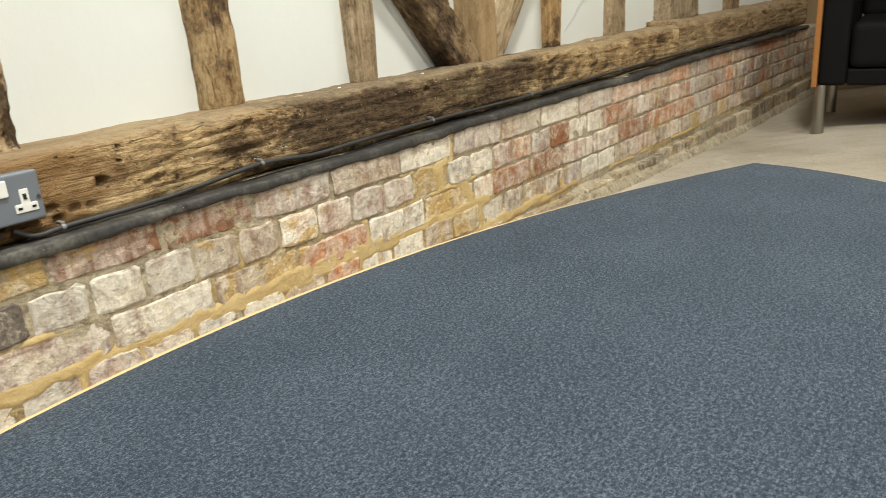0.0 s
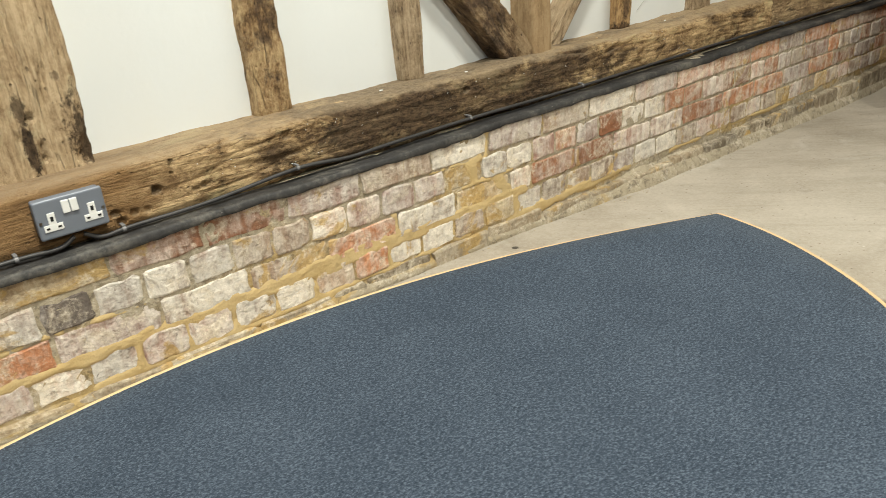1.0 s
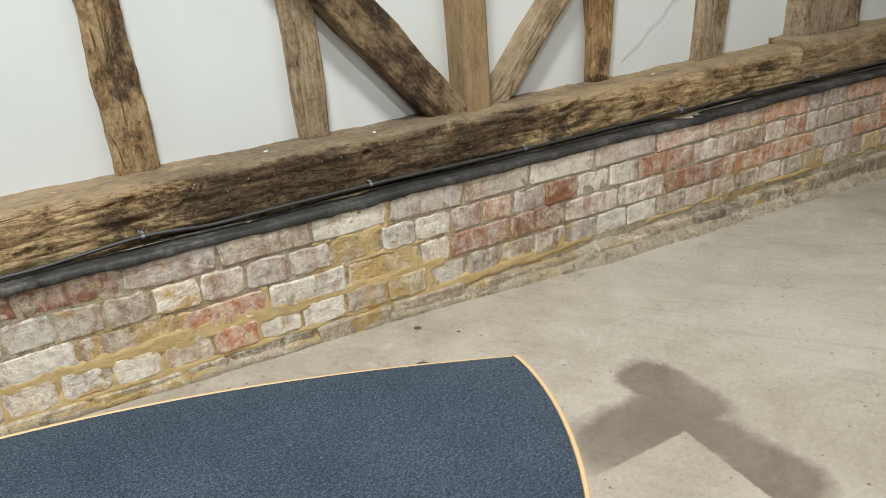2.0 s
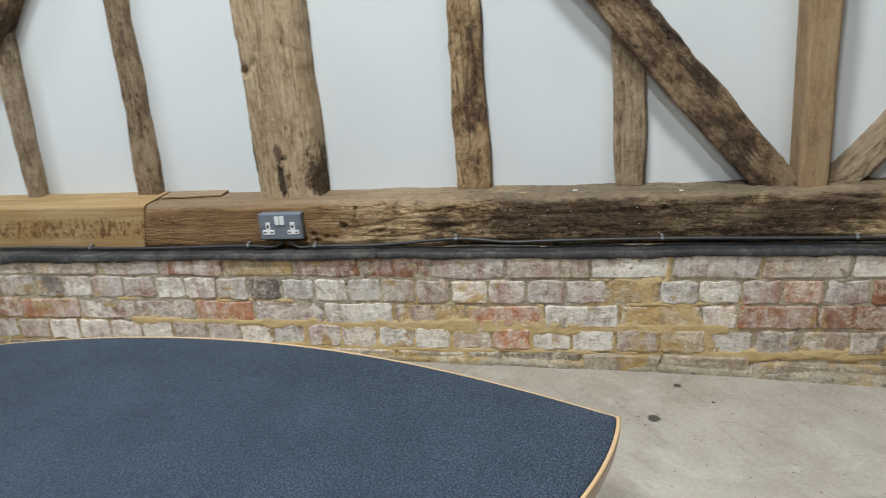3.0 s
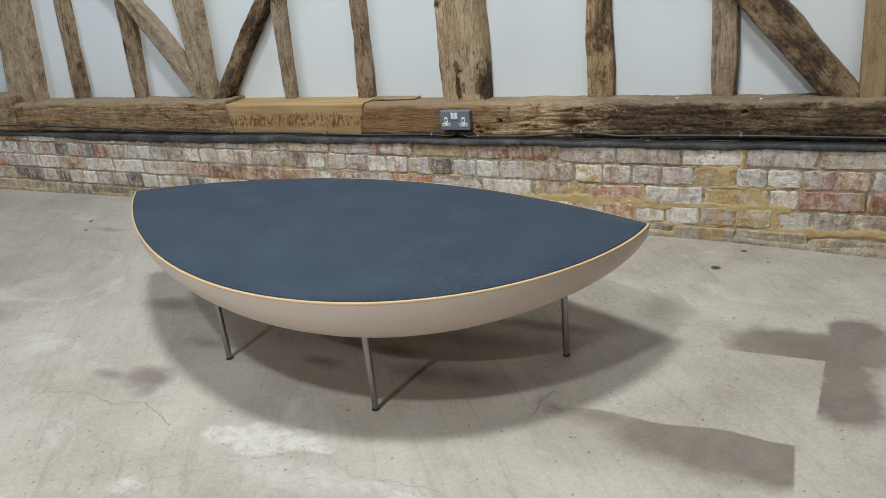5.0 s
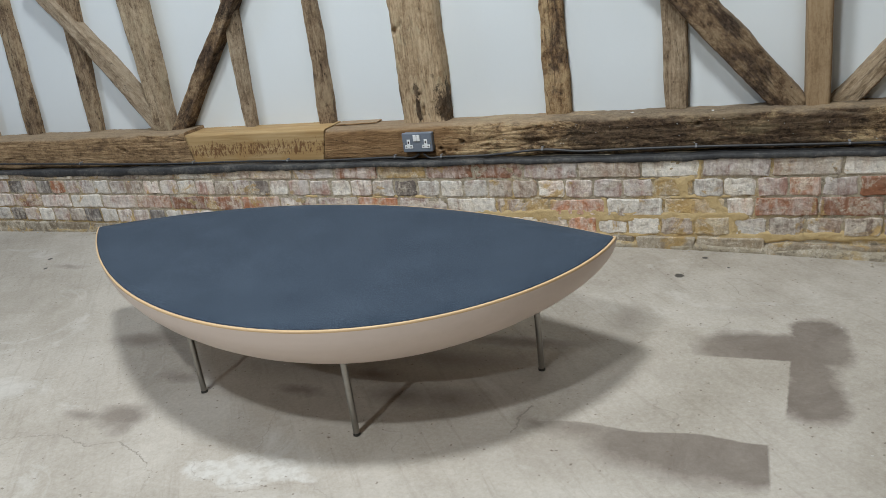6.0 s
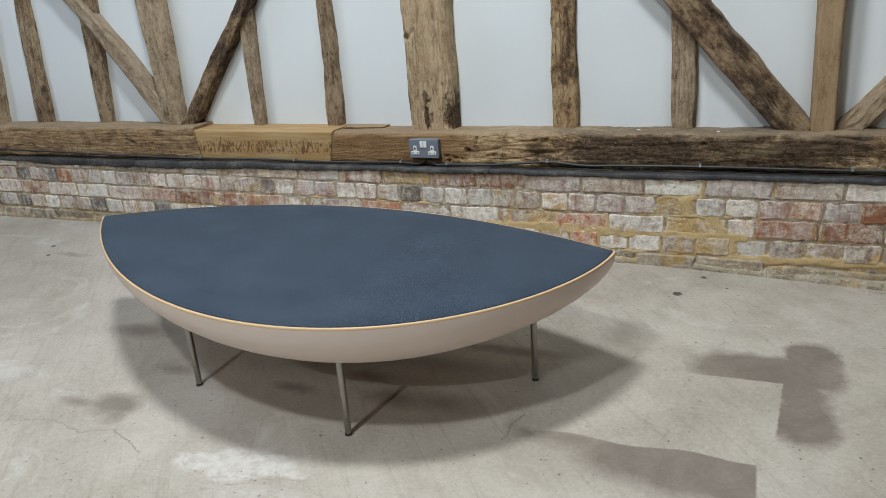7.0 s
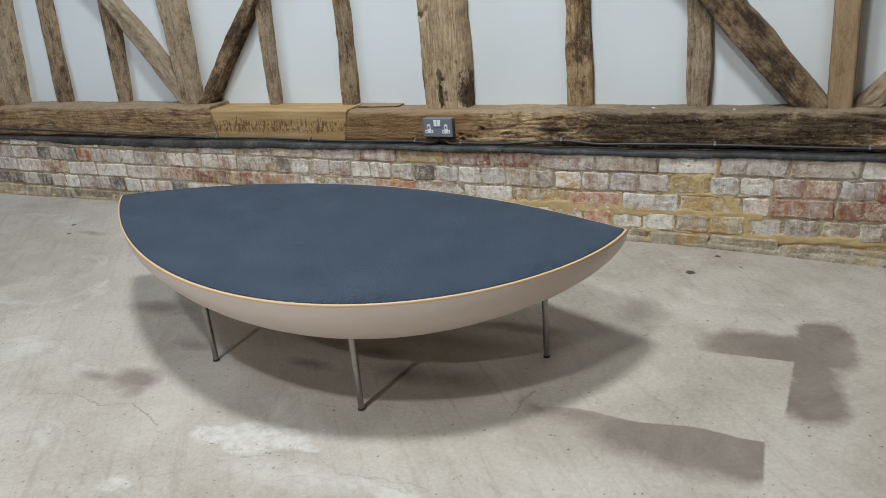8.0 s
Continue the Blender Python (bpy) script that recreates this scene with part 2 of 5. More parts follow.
def lime_film(nt, col):
    """A thin skin of lime slurry dragged over bricks and joints alike, and grime in patches."""
    v = world_coords(nt)
    skin, grain = tex_noise(nt, v, 14.0, 6, 0.7, 0.8), tex_noise(nt, v, 105, 5, 0.8)
    f = maths(nt, "ADD", maths(nt, "MULTIPLY", skin, 0.75), maths(nt, "MULTIPLY", grain, 0.25))
    col = mix(nt, ramp(nt, f, (0.505, 0.0), (0.60, 0.68)), col, mix(nt, ramp(nt, grain, (0.38, 0.0), (0.6, 1.0)), (0.47, 0.39, 0.28), (0.74, 0.67, 0.56)))
    grime = maths(nt, "ADD", maths(nt, "MULTIPLY", tex_noise(nt, v, 17.0, 6, 0.72, 1.0), 0.8), maths(nt, "MULTIPLY", grain, 0.2))
    return mix(nt, ramp(nt, grime, (0.58, 0.0), (0.64, 0.5)), col, (0.16, 0.115, 0.08))


def brick_material(name, body, second, wash, cover, smear=0.0):
    """Old brick: its clay, the lime wash that is left on it and smears of sandy mortar."""
    m, nt, b = nodes_of(name, 0.92)
    shift, rnd = random_shift(nt)
    v = coords(nt, (1, 1, 1), offset=shift)
    big = tex_noise(nt, v, 9, 5, 0.65, 0.5)
    small = tex_noise(nt, v, 38, 5, 0.62)
    streak = tex_noise(nt, coords(nt, (40, 4, 4), offset=shift), 1.2, 4, 0.6)
    clay = mix(nt, ramp(nt, big, (0.35, 0.0), (0.65, 1.0)), body, second)
    clay = mix(nt, maths(nt, "MULTIPLY", ramp(nt, small, (0.3, 1.0), (0.5, 0.0)), 0.55), clay, tuple(0.45 * k for k in body))
    clay = mix(nt, 1.0, clay, mix(nt, rnd, (0.62, 0.62, 0.64), (1.25, 1.20, 1.14)), "MULTIPLY")
    f = maths(nt, "ADD", maths(nt, "MULTIPLY", big, 0.5), maths(nt, "ADD", maths(nt, "MULTIPLY", small, 0.28), maths(nt, "MULTIPLY", streak, 0.22)))
    haze = tex_noise(nt, world_coords(nt), 4.0, 5, 0.6, 0.5)
    drip = tex_noise(nt, world_coords(nt, (34, 34, 5)), 1.0, 4, 0.65, 0.3)
    f = maths(nt, "ADD", f, maths(nt, "MULTIPLY", maths(nt, "SUBTRACT", haze, 0.5), 0.35))
    f = maths(nt, "ADD", f, maths(nt, "MULTIPLY", maths(nt, "SUBTRACT", drip, 0.5), 0.45))
    lo = 0.66 - 0.32 * cover
    w = ramp(nt, f, (lo - 0.04, 0.0), (lo + 0.17, 0.92))
    col = mix(nt, w, clay, mix(nt, ramp(nt, small, (0.35, 0.0), (0.6, 1.0)), tuple(0.72 * k for k in wash), wash))
    wv = world_coords(nt)
    sandy = tex_noise(nt, wv, 7.0, 5, 0.65, 0.8)
    sm = ramp(nt, sandy, (0.62 - 0.2 * smear, 0.0), (0.68 - 0.2 * smear, 1.0))
    col = mix(nt, maths(nt, "MULTIPLY", sm, 0.85), col, mix(nt, small, (0.36, 0.225, 0.075), (0.60, 0.42, 0.19)))
    col = lime_film(nt, col)
    # blown and sooty spots
    grit = tex_noise(nt, v, 120, 5, 0.8)
    spot = maths(nt, "ADD", maths(nt, "MULTIPLY", tex_noise(nt, v, 55, 5, 0.75, 0.5), 0.7), maths(nt, "MULTIPLY", grit, 0.3))
    holes = ramp(nt, spot, (0.58, 0.0), (0.66, 0.6))
    col = mix(nt, holes, col, tuple(0.35 * k for k in body))
    col = mix(nt, 1.0, col, ramp(nt, grit, (0.36, (0.90, 0.89, 0.88)), (0.64, (1.18, 1.18, 1.18))), "MULTIPLY")
    tone = maths(nt, "FRACT", maths(nt, "MULTIPLY", rnd, 7.31))
    col = mix(nt, 1.0, col, mix(nt, tone, (0.84, 0.84, 0.85), (1.12, 1.11, 1.09)), "MULTIPLY")
    nt.links.new(col, b.inputs["Base Color"])
    h = maths(nt, "ADD", big, maths(nt, "ADD", maths(nt, "MULTIPLY", small, 0.8), maths(nt, "MULTIPLY", grit, 0.3)))
    h = maths(nt, "SUBTRACT", h, maths(nt, "MULTIPLY", holes, 0.5))
    bump(nt, b, maths(nt, "ADD", h, maths(nt, "MULTIPLY", w, 0.35)), 0.75, 0.010)
    b.inputs["Specular IOR Level"].default_value = 0.2
    return m


BRICKS = {
    "w": brick_material("limewashed_brick", (0.47, 0.34, 0.275), (0.55, 0.445, 0.37), (0.77, 0.73, 0.66), 0.98, 0.18),
    "p": brick_material("pinkish_brick", (0.44, 0.27, 0.22), (0.50, 0.375, 0.32), (0.75, 0.69, 0.63), 0.80, 0.2),
    "r": brick_material("red_brick", (0.45, 0.20, 0.11), (0.45, 0.27, 0.185), (0.70, 0.61, 0.55), 0.56, 0.18),
    "y": brick_material("mortar_smeared_brick", (0.50, 0.36, 0.22), (0.56, 0.44, 0.28), (0.69, 0.60, 0.44), 0.62, 0.7),
    "g": brick_material("grey_brown_brick", (0.36, 0.26, 0.20), (0.42, 0.335, 0.27), (0.70, 0.635, 0.55), 0.66, 0.24),
    "d": brick_material("dark_burnt_brick", (0.13, 0.115, 0.105), (0.23, 0.195, 0.175), (0.57, 0.53, 0.48), 0.42, 0.0),
    "b": brick_material("crumbling_footing_brick", (0.29, 0.235, 0.165), (0.37, 0.31, 0.23), (0.56, 0.50, 0.40), 0.5, 0.3),
}


def mortar_material():
    m, nt, b = nodes_of("old_lime_mortar", 0.95)
    v = world_coords(nt)
    big, small = tex_noise(nt, v, 3.0, 5, 0.6, 0.6), tex_noise(nt, v, 55, 6, 0.7)
    grey = mix(nt, small, (0.29, 0.24, 0.165), (0.54, 0.465, 0.35))
    sandy = mix(nt, small, (0.34, 0.225, 0.085), (0.60, 0.43, 0.20))
    sep = nt.nodes.new("ShaderNodeSeparateXYZ")
    nt.links.new(v, sep.inputs[0])
    low = add(nt, "ShaderNodeMapRange", From_Min=0.06, From_Max=0.26, To_Min=0.13, To_Max=-0.03)
    nt.links.new(sep.outputs[2], low.inputs[0])
    east = add(nt, "ShaderNodeMapRange", From_Min=1.6, From_Max=2.4, To_Min=0.0, To_Max=-0.08)
    nt.links.new(sep.outputs[0], east.inputs[0])
    big_low = maths(nt, "ADD", big, maths(nt, "ADD", low.outputs[0], east.outputs[0]))
    foot = add(nt, "ShaderNodeMapRange", From_Min=0.030, From_Max=0.058, To_Min=-0.2, To_Max=0.0)
    nt.links.new(maths(nt, "ADD", sep.outputs[2], maths(nt, "MULTIPLY", maths(nt, "SUBTRACT", big, 0.5), 0.05)), foot.inputs[0])
    big_low = maths(nt, "ADD", big_low, foot.outputs[0])
    col = mix(nt, ramp(nt, big_low, (0.50, 0.0), (0.60, 0.9)), grey, sandy)
    dirt = tex_noise(nt, v, 24.0, 6, 0.75, 0.6)
    col = mix(nt, ramp(nt, dirt, (0.52, 0.0), (0.62, 0.62)), col, (0.11, 0.086, 0.06))
    col = lime_film(nt, col)
    nt.links.new(col, b.inputs["Base Color"])
    bump(nt, b, maths(nt, "ADD", big, small), 0.9, 0.012)
    return m


M_MORTAR = mortar_material()


def sandy_material():
    m, nt, b = nodes_of("sandy_yellow_mortar", 0.95)
    v = world_coords(nt)
    small = tex_noise(nt, v, 48, 6, 0.7)
    col = mix(nt, tex_noise(nt, v, 9, 4, 0.6), mix(nt, small, (0.36, 0.22, 0.07), (0.62, 0.43, 0.18)), (0.60, 0.47, 0.27))
    nt.links.new(col, b.inputs["Base Color"])
    bump(nt, b, small, 0.8, 0.008)
    return m


M_SANDY = sandy_material()


def plaster_material():
    m, nt, b = nodes_of("white_limewashed_plaster", 0.9)
    v = world_coords(nt)
    big, small = tex_noise(nt, v, 1.6, 4, 0.5), tex_noise(nt, v, 30, 5, 0.6)
    col = mix(nt, big, (0.69, 0.725, 0.735), (0.735, 0.765, 0.77))
    col = mix(nt, maths(nt, "MULTIPLY", ramp(nt, small, (0.62, 0.0), (0.75, 1.0)), 0.12), col, (0.62, 0.58, 0.5))
    nt.links.new(col, b.inputs["Base Color"])
    bump(nt, b, maths(nt, "ADD", maths(nt, "MULTIPLY", big, 1.5), maths(nt, "MULTIPLY", small, 0.12)), 0.35, 0.02)
    return m


M_PLASTER = plaster_material()


def plain(name, colour, rough=0.5, metal=0.0, vary=0.12, scale=20, relief=0.0):
    m, nt, b = nodes_of(name, rough, metal)
    n = tex_noise(nt, coords(nt), scale, 5, 0.6)
    col = mix(nt, n, tuple(c * (1 - vary) for c in colour), tuple(min(1, c * (1 + vary)) for c in colour))
    nt.links.new(col, b.inputs["Base Color"])
    if relief:
        bump(nt, b, n, relief, 0.005)
    return m


STAINS_AND_SHADE = [  # centre x, y, half width, half depth, softness, strength
    # sharp-edged dark patches east of the bench
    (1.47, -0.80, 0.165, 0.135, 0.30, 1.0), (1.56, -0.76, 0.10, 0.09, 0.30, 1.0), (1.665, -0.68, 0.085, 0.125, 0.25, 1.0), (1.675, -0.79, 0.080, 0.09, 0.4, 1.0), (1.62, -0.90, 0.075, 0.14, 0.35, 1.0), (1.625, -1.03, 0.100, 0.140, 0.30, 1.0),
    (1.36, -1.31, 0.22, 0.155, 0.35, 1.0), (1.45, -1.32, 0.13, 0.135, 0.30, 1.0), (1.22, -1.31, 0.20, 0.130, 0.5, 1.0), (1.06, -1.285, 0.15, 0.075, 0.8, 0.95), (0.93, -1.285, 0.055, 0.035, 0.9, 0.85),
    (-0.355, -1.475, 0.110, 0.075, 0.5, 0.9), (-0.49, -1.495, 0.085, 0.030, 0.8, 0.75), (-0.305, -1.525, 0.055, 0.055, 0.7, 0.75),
    # mostly under the bench: brown blotches, made stronger to paint its shade darker
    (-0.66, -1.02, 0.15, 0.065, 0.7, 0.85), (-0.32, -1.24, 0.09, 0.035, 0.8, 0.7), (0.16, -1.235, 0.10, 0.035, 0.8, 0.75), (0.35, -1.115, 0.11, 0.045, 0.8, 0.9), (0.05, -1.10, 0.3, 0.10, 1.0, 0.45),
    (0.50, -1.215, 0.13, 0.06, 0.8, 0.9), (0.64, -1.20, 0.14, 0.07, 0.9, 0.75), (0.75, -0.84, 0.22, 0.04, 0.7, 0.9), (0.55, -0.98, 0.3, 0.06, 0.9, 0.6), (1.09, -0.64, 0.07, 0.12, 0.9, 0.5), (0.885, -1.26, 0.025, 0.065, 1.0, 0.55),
    # the broad last one paints deeper shade before the bench
    (-1.66, -0.42, 0.13, 0.022, 0.8, 0.6), (-1.38, -1.30, 0.15, 0.06, 0.7, 0.6), (-1.80, -1.09, 0.12, 0.03, 0.7, 0.5), (1.42, -0.53, 0.10, 0.04, 1.0, 0.25), (1.02, -1.40, 0.30, 0.10, 1.0, 0.28),
]
SCUFFS = [(0.12, -1.645, 0.090, 0.045, 0.25, 0.62), (0.215, -1.63, 0.110, 0.072, 0.25, 0.60), (0.31, -1.605, 0.085, 0.050, 0.25, 0.62), (0.385, -1.625, 0.060, 0.022, 0.3, 0.65), (0.42, -1.74, 0.22, 0.055, 0.5, 0.32), (0.66, -1.715, 0.15, 0.030, 0.4, 0.42), (0.0, -1.90, 0.05, 0.035, 0.4, 0.5)]
CRACKS = [  # lines through x, y; half width; strength
    ((-0.67, -1.66), (-0.49, -1.60), (-0.34, -1.63), (-0.26, -1.59), (-0.15, -1.63), (-0.09, -1.66), 0.0018, 0.60),
    ((-0.09, -1.66), (-0.045, -1.70), (-0.017, -1.77), (-0.026, -1.88), 0.0014, 0.28),
    ((0.041, -1.86), (0.161, -1.783), (0.212, -1.732), (0.342, -1.66), (0.434, -1.64), 0.0014, 0.28),
    ((0.434, -1.64), (0.491, -1.676), (0.534, -1.693), (0.715, -1.675), (0.813, -1.693), 0.0014, 0.32),
    ((0.041, -1.62), (0.085, -1.68), (0.186, -1.699), (0.304, -1.659), 0.0014, 0.25),
    ((0.20, -1.54), (0.164, -1.429), (0.142, -1.336), 0.0016, 0.28),
    ((0.878, -1.33), (0.877, -1.273), (0.90, -1.20), 0.0030, 0.65),
    ((1.392, -0.288), (1.463, -0.431), 0.0016, 0.45),
]
SPOTS = [(1.229, -0.269, 0.020), (1.312, -0.088, 0.013), (1.40, -0.17, 0.007), (-1.862, -0.354, 0.014), (-1.79, -0.452, 0.012)]


def floor_material():
    """Worn, stained power-floated concrete with dark patches, painted bench shade, scuffs, hairline cracks and pock
    marks.
    """
    m, nt, b = nodes_of("worn_concrete", 0.62)
    v = world_coords(nt)
    big, mid, small = tex_noise(nt, v, 0.7, 4, 0.6, 0.8), tex_noise(nt, v, 3.5, 8, 0.7, 0.6), tex_noise(nt, v, 75, 5, 0.8)
    f = maths(nt, "ADD", maths(nt, "MULTIPLY", big, 0.36), maths(nt, "ADD", maths(nt, "MULTIPLY", mid, 0.32), maths(nt, "MULTIPLY", small, 0.32)))
    col = ramp(nt, f, (0.36, (0.280, 0.242, 0.190)), (0.5, (0.408, 0.365, 0.308)), (0.62, (0.505, 0.462, 0.400)))
    sep = nt.nodes.new("ShaderNodeSeparateXYZ")
    nt.links.new(v, sep.inputs[0])
    wob = tex_noise(nt, v, 6.0, 6, 0.68)
    fine = tex_noise(nt, v, 30.0, 5, 0.7)
    # sweeps of the float
    turned = nt.nodes.new("ShaderNodeMapping")
    turned.inputs["Rotation"].default_value = (0, 0, 0.9)
    nt.links.new(v, turned.inputs["Vector"])
    flat = nt.nodes.new("ShaderNodeMapping")
    flat.inputs["Scale"].default_value = (1.1, 5, 1)
    nt.links.new(turned.outputs[0], flat.inputs["Vector"])
    sweep = tex_noise(nt, flat.outputs[0], 1.0, 5, 0.65, 0.7)
    col = mix(nt, 1.0, col, ramp(nt, sweep, (0.36, (0.95, 0.945, 0.94)), (0.5, (1.0, 1.0, 1.0)), (0.64, (1.035, 1.035, 1.035))), "MULTIPLY")
    thin = nt.nodes.new("ShaderNodeMapping")
    thin.inputs["Scale"].default_value = (2.5, 34, 1)
    nt.links.new(turned.outputs[0], thin.inputs["Vector"])
    drag = tex_noise(nt, thin.outputs[0], 1.0, 5, 0.7, 0.5)
    col = mix(nt, 1.0, col, ramp(nt, drag, (0.34, (0.90, 0.89, 0.88)), (0.46, (1.0, 1.0, 1.0)), (0.60, (1.0, 1.0, 1.0)), (0.68, (1.05, 1.05, 1.05))), "MULTIPLY")
    wx = maths(nt, "ADD", sep.outputs[0], maths(nt, "MULTIPLY", maths(nt, "SUBTRACT", wob, 0.5), 0.10))
    wy = maths(nt, "ADD", sep.outputs[1], maths(nt, "MULTIPLY", maths(nt, "SUBTRACT", mid, 0.5), 0.07))
    wx = maths(nt, "ADD", wx, maths(nt, "MULTIPLY", maths(nt, "SUBTRACT", fine, 0.5), 0.05))
    wy = maths(nt, "ADD", wy, maths(nt, "MULTIPLY", maths(nt, "SUBTRACT", tex_noise(nt, v, 17.0, 5, 0.7), 0.5), 0.06))

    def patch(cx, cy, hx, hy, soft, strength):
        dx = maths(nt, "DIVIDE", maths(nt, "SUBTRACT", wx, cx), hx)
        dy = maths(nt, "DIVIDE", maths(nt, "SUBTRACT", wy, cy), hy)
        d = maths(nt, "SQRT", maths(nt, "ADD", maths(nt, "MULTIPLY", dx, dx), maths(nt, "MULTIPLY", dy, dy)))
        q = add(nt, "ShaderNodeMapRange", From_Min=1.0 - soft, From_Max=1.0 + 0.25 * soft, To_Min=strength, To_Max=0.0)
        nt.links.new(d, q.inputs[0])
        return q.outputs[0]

    def beyond(value, edge):
        """1 where the value is past the edge, with a crisp, slightly ragged line."""
        q = add(nt, "ShaderNodeMapRange", From_Min=edge - 0.003, From_Max=edge + 0.003, To_Min=0.0, To_Max=1.0)
        nt.links.new(maths(nt, "ADD", value, maths(nt, "MULTIPLY", maths(nt, "SUBTRACT", fine, 0.5), 0.012)), q.inputs[0])
        return q.outputs[0]

    stains_and_shade = None
    for args in STAINS_AND_SHADE:
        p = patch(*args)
        stains_and_shade = p if stains_and_shade is None else maths(nt, "MAXIMUM", stains_and_shade, p)
    # crisp lines cut the dark patches off around a plain stretch of slab
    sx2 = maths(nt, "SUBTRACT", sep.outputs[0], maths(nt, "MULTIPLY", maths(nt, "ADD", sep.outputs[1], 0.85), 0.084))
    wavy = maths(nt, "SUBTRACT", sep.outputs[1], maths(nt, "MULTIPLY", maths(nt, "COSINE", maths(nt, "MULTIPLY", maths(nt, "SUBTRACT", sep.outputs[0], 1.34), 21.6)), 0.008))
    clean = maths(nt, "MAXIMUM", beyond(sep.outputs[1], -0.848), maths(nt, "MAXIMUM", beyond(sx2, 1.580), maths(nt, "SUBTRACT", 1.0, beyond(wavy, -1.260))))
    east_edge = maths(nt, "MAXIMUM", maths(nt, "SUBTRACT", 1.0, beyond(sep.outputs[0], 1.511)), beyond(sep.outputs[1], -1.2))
    patch_mask = maths(nt, "MULTIPLY", maths(nt, "MAXIMUM", clean, maths(nt, "SUBTRACT", 1.0, beyond(sep.outputs[0], 0.93))), east_edge)
    stains_and_shade = maths(nt, "MULTIPLY", stains_and_shade, patch_mask)
    blot = ramp(nt, tex_noise(nt, v, 1.7, 5, 0.6, 0.4), (0.62, 0.0), (0.74, 0.4))
    col = mix(nt, blot, col, (0.25, 0.21, 0.16))
    pale = ramp(nt, tex_noise(nt, v, 2.1, 6, 0.7, 1.5), (0.60, 0.0), (0.70, 0.32))
    for args in SCUFFS:
        pale = maths(nt, "MAXIMUM", pale, maths(nt, "MULTIPLY", patch(*args), ramp(nt, fine, (0.38, 0.25), (0.56, 1.0))))
    col = mix(nt, pale, col, (0.63, 0.61, 0.565))
    amount = maths(nt, "MULTIPLY", stains_and_shade, ramp(nt, mid, (0.30, 0.60), (0.62, 0.98)))
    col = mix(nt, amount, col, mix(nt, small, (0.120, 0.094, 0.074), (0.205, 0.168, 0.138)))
    for sx, sy, sr in SPOTS:
        d = maths(nt, "SQRT", maths(nt, "ADD", maths(nt, "POWER", maths(nt, "SUBTRACT", sep.outputs[0], sx), 2.0), maths(nt, "POWER", maths(nt, "SUBTRACT", sep.outputs[1], sy), 2.0)))
        d = maths(nt, "ADD", d, maths(nt, "MULTIPLY", maths(nt, "SUBTRACT", small, 0.5), 0.012))
        col = mix(nt, ramp(nt, maths(nt, "DIVIDE", d, sr), (0.7, 0.9), (1.0, 0.0)), col, (0.045, 0.04, 0.035))
    # hairline cracks that come and go
    cr = add(nt, "ShaderNodeTexVoronoi", Scale=0.9, Randomness=1.0)
    cr.feature = "DISTANCE_TO_EDGE"
    cv = nt.nodes.new("ShaderNodeVectorMath")
    cv.operation = "ADD"
    nz = add(nt, "ShaderNodeTexNoise", Scale=1.3, Detail=6.0, Roughness=0.5)
    nt.links.new(v, nz.inputs["Vector"])
    nt.links.new(v, cv.inputs[0])
    nt.links.new(nz.outputs["Color"], cv.inputs[1])
    nt.links.new(cv.outputs[0], cr.inputs["Vector"])
    crack = maths(nt, "MULTIPLY", ramp(nt, cr.outputs["Distance"], (0.0015, 1.0), (0.0035, 0.0)), ramp(nt, wob, (0.46, 0.0), (0.58, 1.0)))
    crack = maths(nt, "MULTIPLY", crack, 0.28)

    def along(p, q):
        """The distance from the stretch between two points."""
        px, py = q[0] - p[0], q[1] - p[1]
        dx, dy = maths(nt, "SUBTRACT", cx2, p[0]), maths(nt, "SUBTRACT", cy2, p[1])
        k = px * px + py * py
        t = maths(nt, "ADD", maths(nt, "MULTIPLY", dx, px / k), maths(nt, "MULTIPLY", dy, py / k), clamp=True)
        ex, ey = maths(nt, "SUBTRACT", dx, maths(nt, "MULTIPLY", t, px)), maths(nt, "SUBTRACT", dy, maths(nt, "MULTIPLY", t, py))
        return maths(nt, "SQRT", maths(nt, "ADD", maths(nt, "MULTIPLY", ex, ex), maths(nt, "MULTIPLY", ey, ey)))

    bend = tex_noise(nt, v, 21.0, 5, 0.6)
    cx2 = maths(nt, "ADD", sep.outputs[0], maths(nt, "MULTIPLY", maths(nt, "SUBTRACT", bend, 0.5), 0.05))
    cy2 = maths(nt, "ADD", sep.outputs[1], maths(nt, "MULTIPLY", maths(nt, "SUBTRACT", fine, 0.5), 0.05))
    for *points, half, strength in CRACKS:
        near = None
        for p, q in zip(points, points[1:]):
            d = along(p, q)
            near = d if near is None else maths(nt, "MINIMUM", near, d)
        line = add(nt, "ShaderNodeMapRange", From_Min=half * 0.5, From_Max=half * 1.6, To_Min=strength, To_Max=0.0)
        nt.links.new(near, line.inputs[0])
        crack = maths(nt, "MAXIMUM", crack, maths(nt, "MULTIPLY", line.outputs[0], ramp(nt, mid, (0.35, 0.45), (0.55, 1.0))))
    col = mix(nt, crack, col, (0.15, 0.125, 0.10))
    # pock marks and specks of old paint and rust
    pock = None
    for scale, size, tone in ((6.0, 0.140, (0.055, 0.045, 0.036)), (14.0, 0.185, (0.12, 0.078, 0.05)), (24.0, 0.215, (0.15, 0.11, 0.078)), (37.0, 0.235, (0.16, 0.12, 0.09)), (13.0, 0.165, (0.64, 0.62, 0.58))):
        pk = add(nt, "ShaderNodeTexVoronoi", Scale=scale, Randomness=1.0)
        nt.links.new(v, pk.inputs["Vector"])
        keep = ramp(nt, pk.outputs["Color"], (0.50, 0.0), (0.52, 1.0))
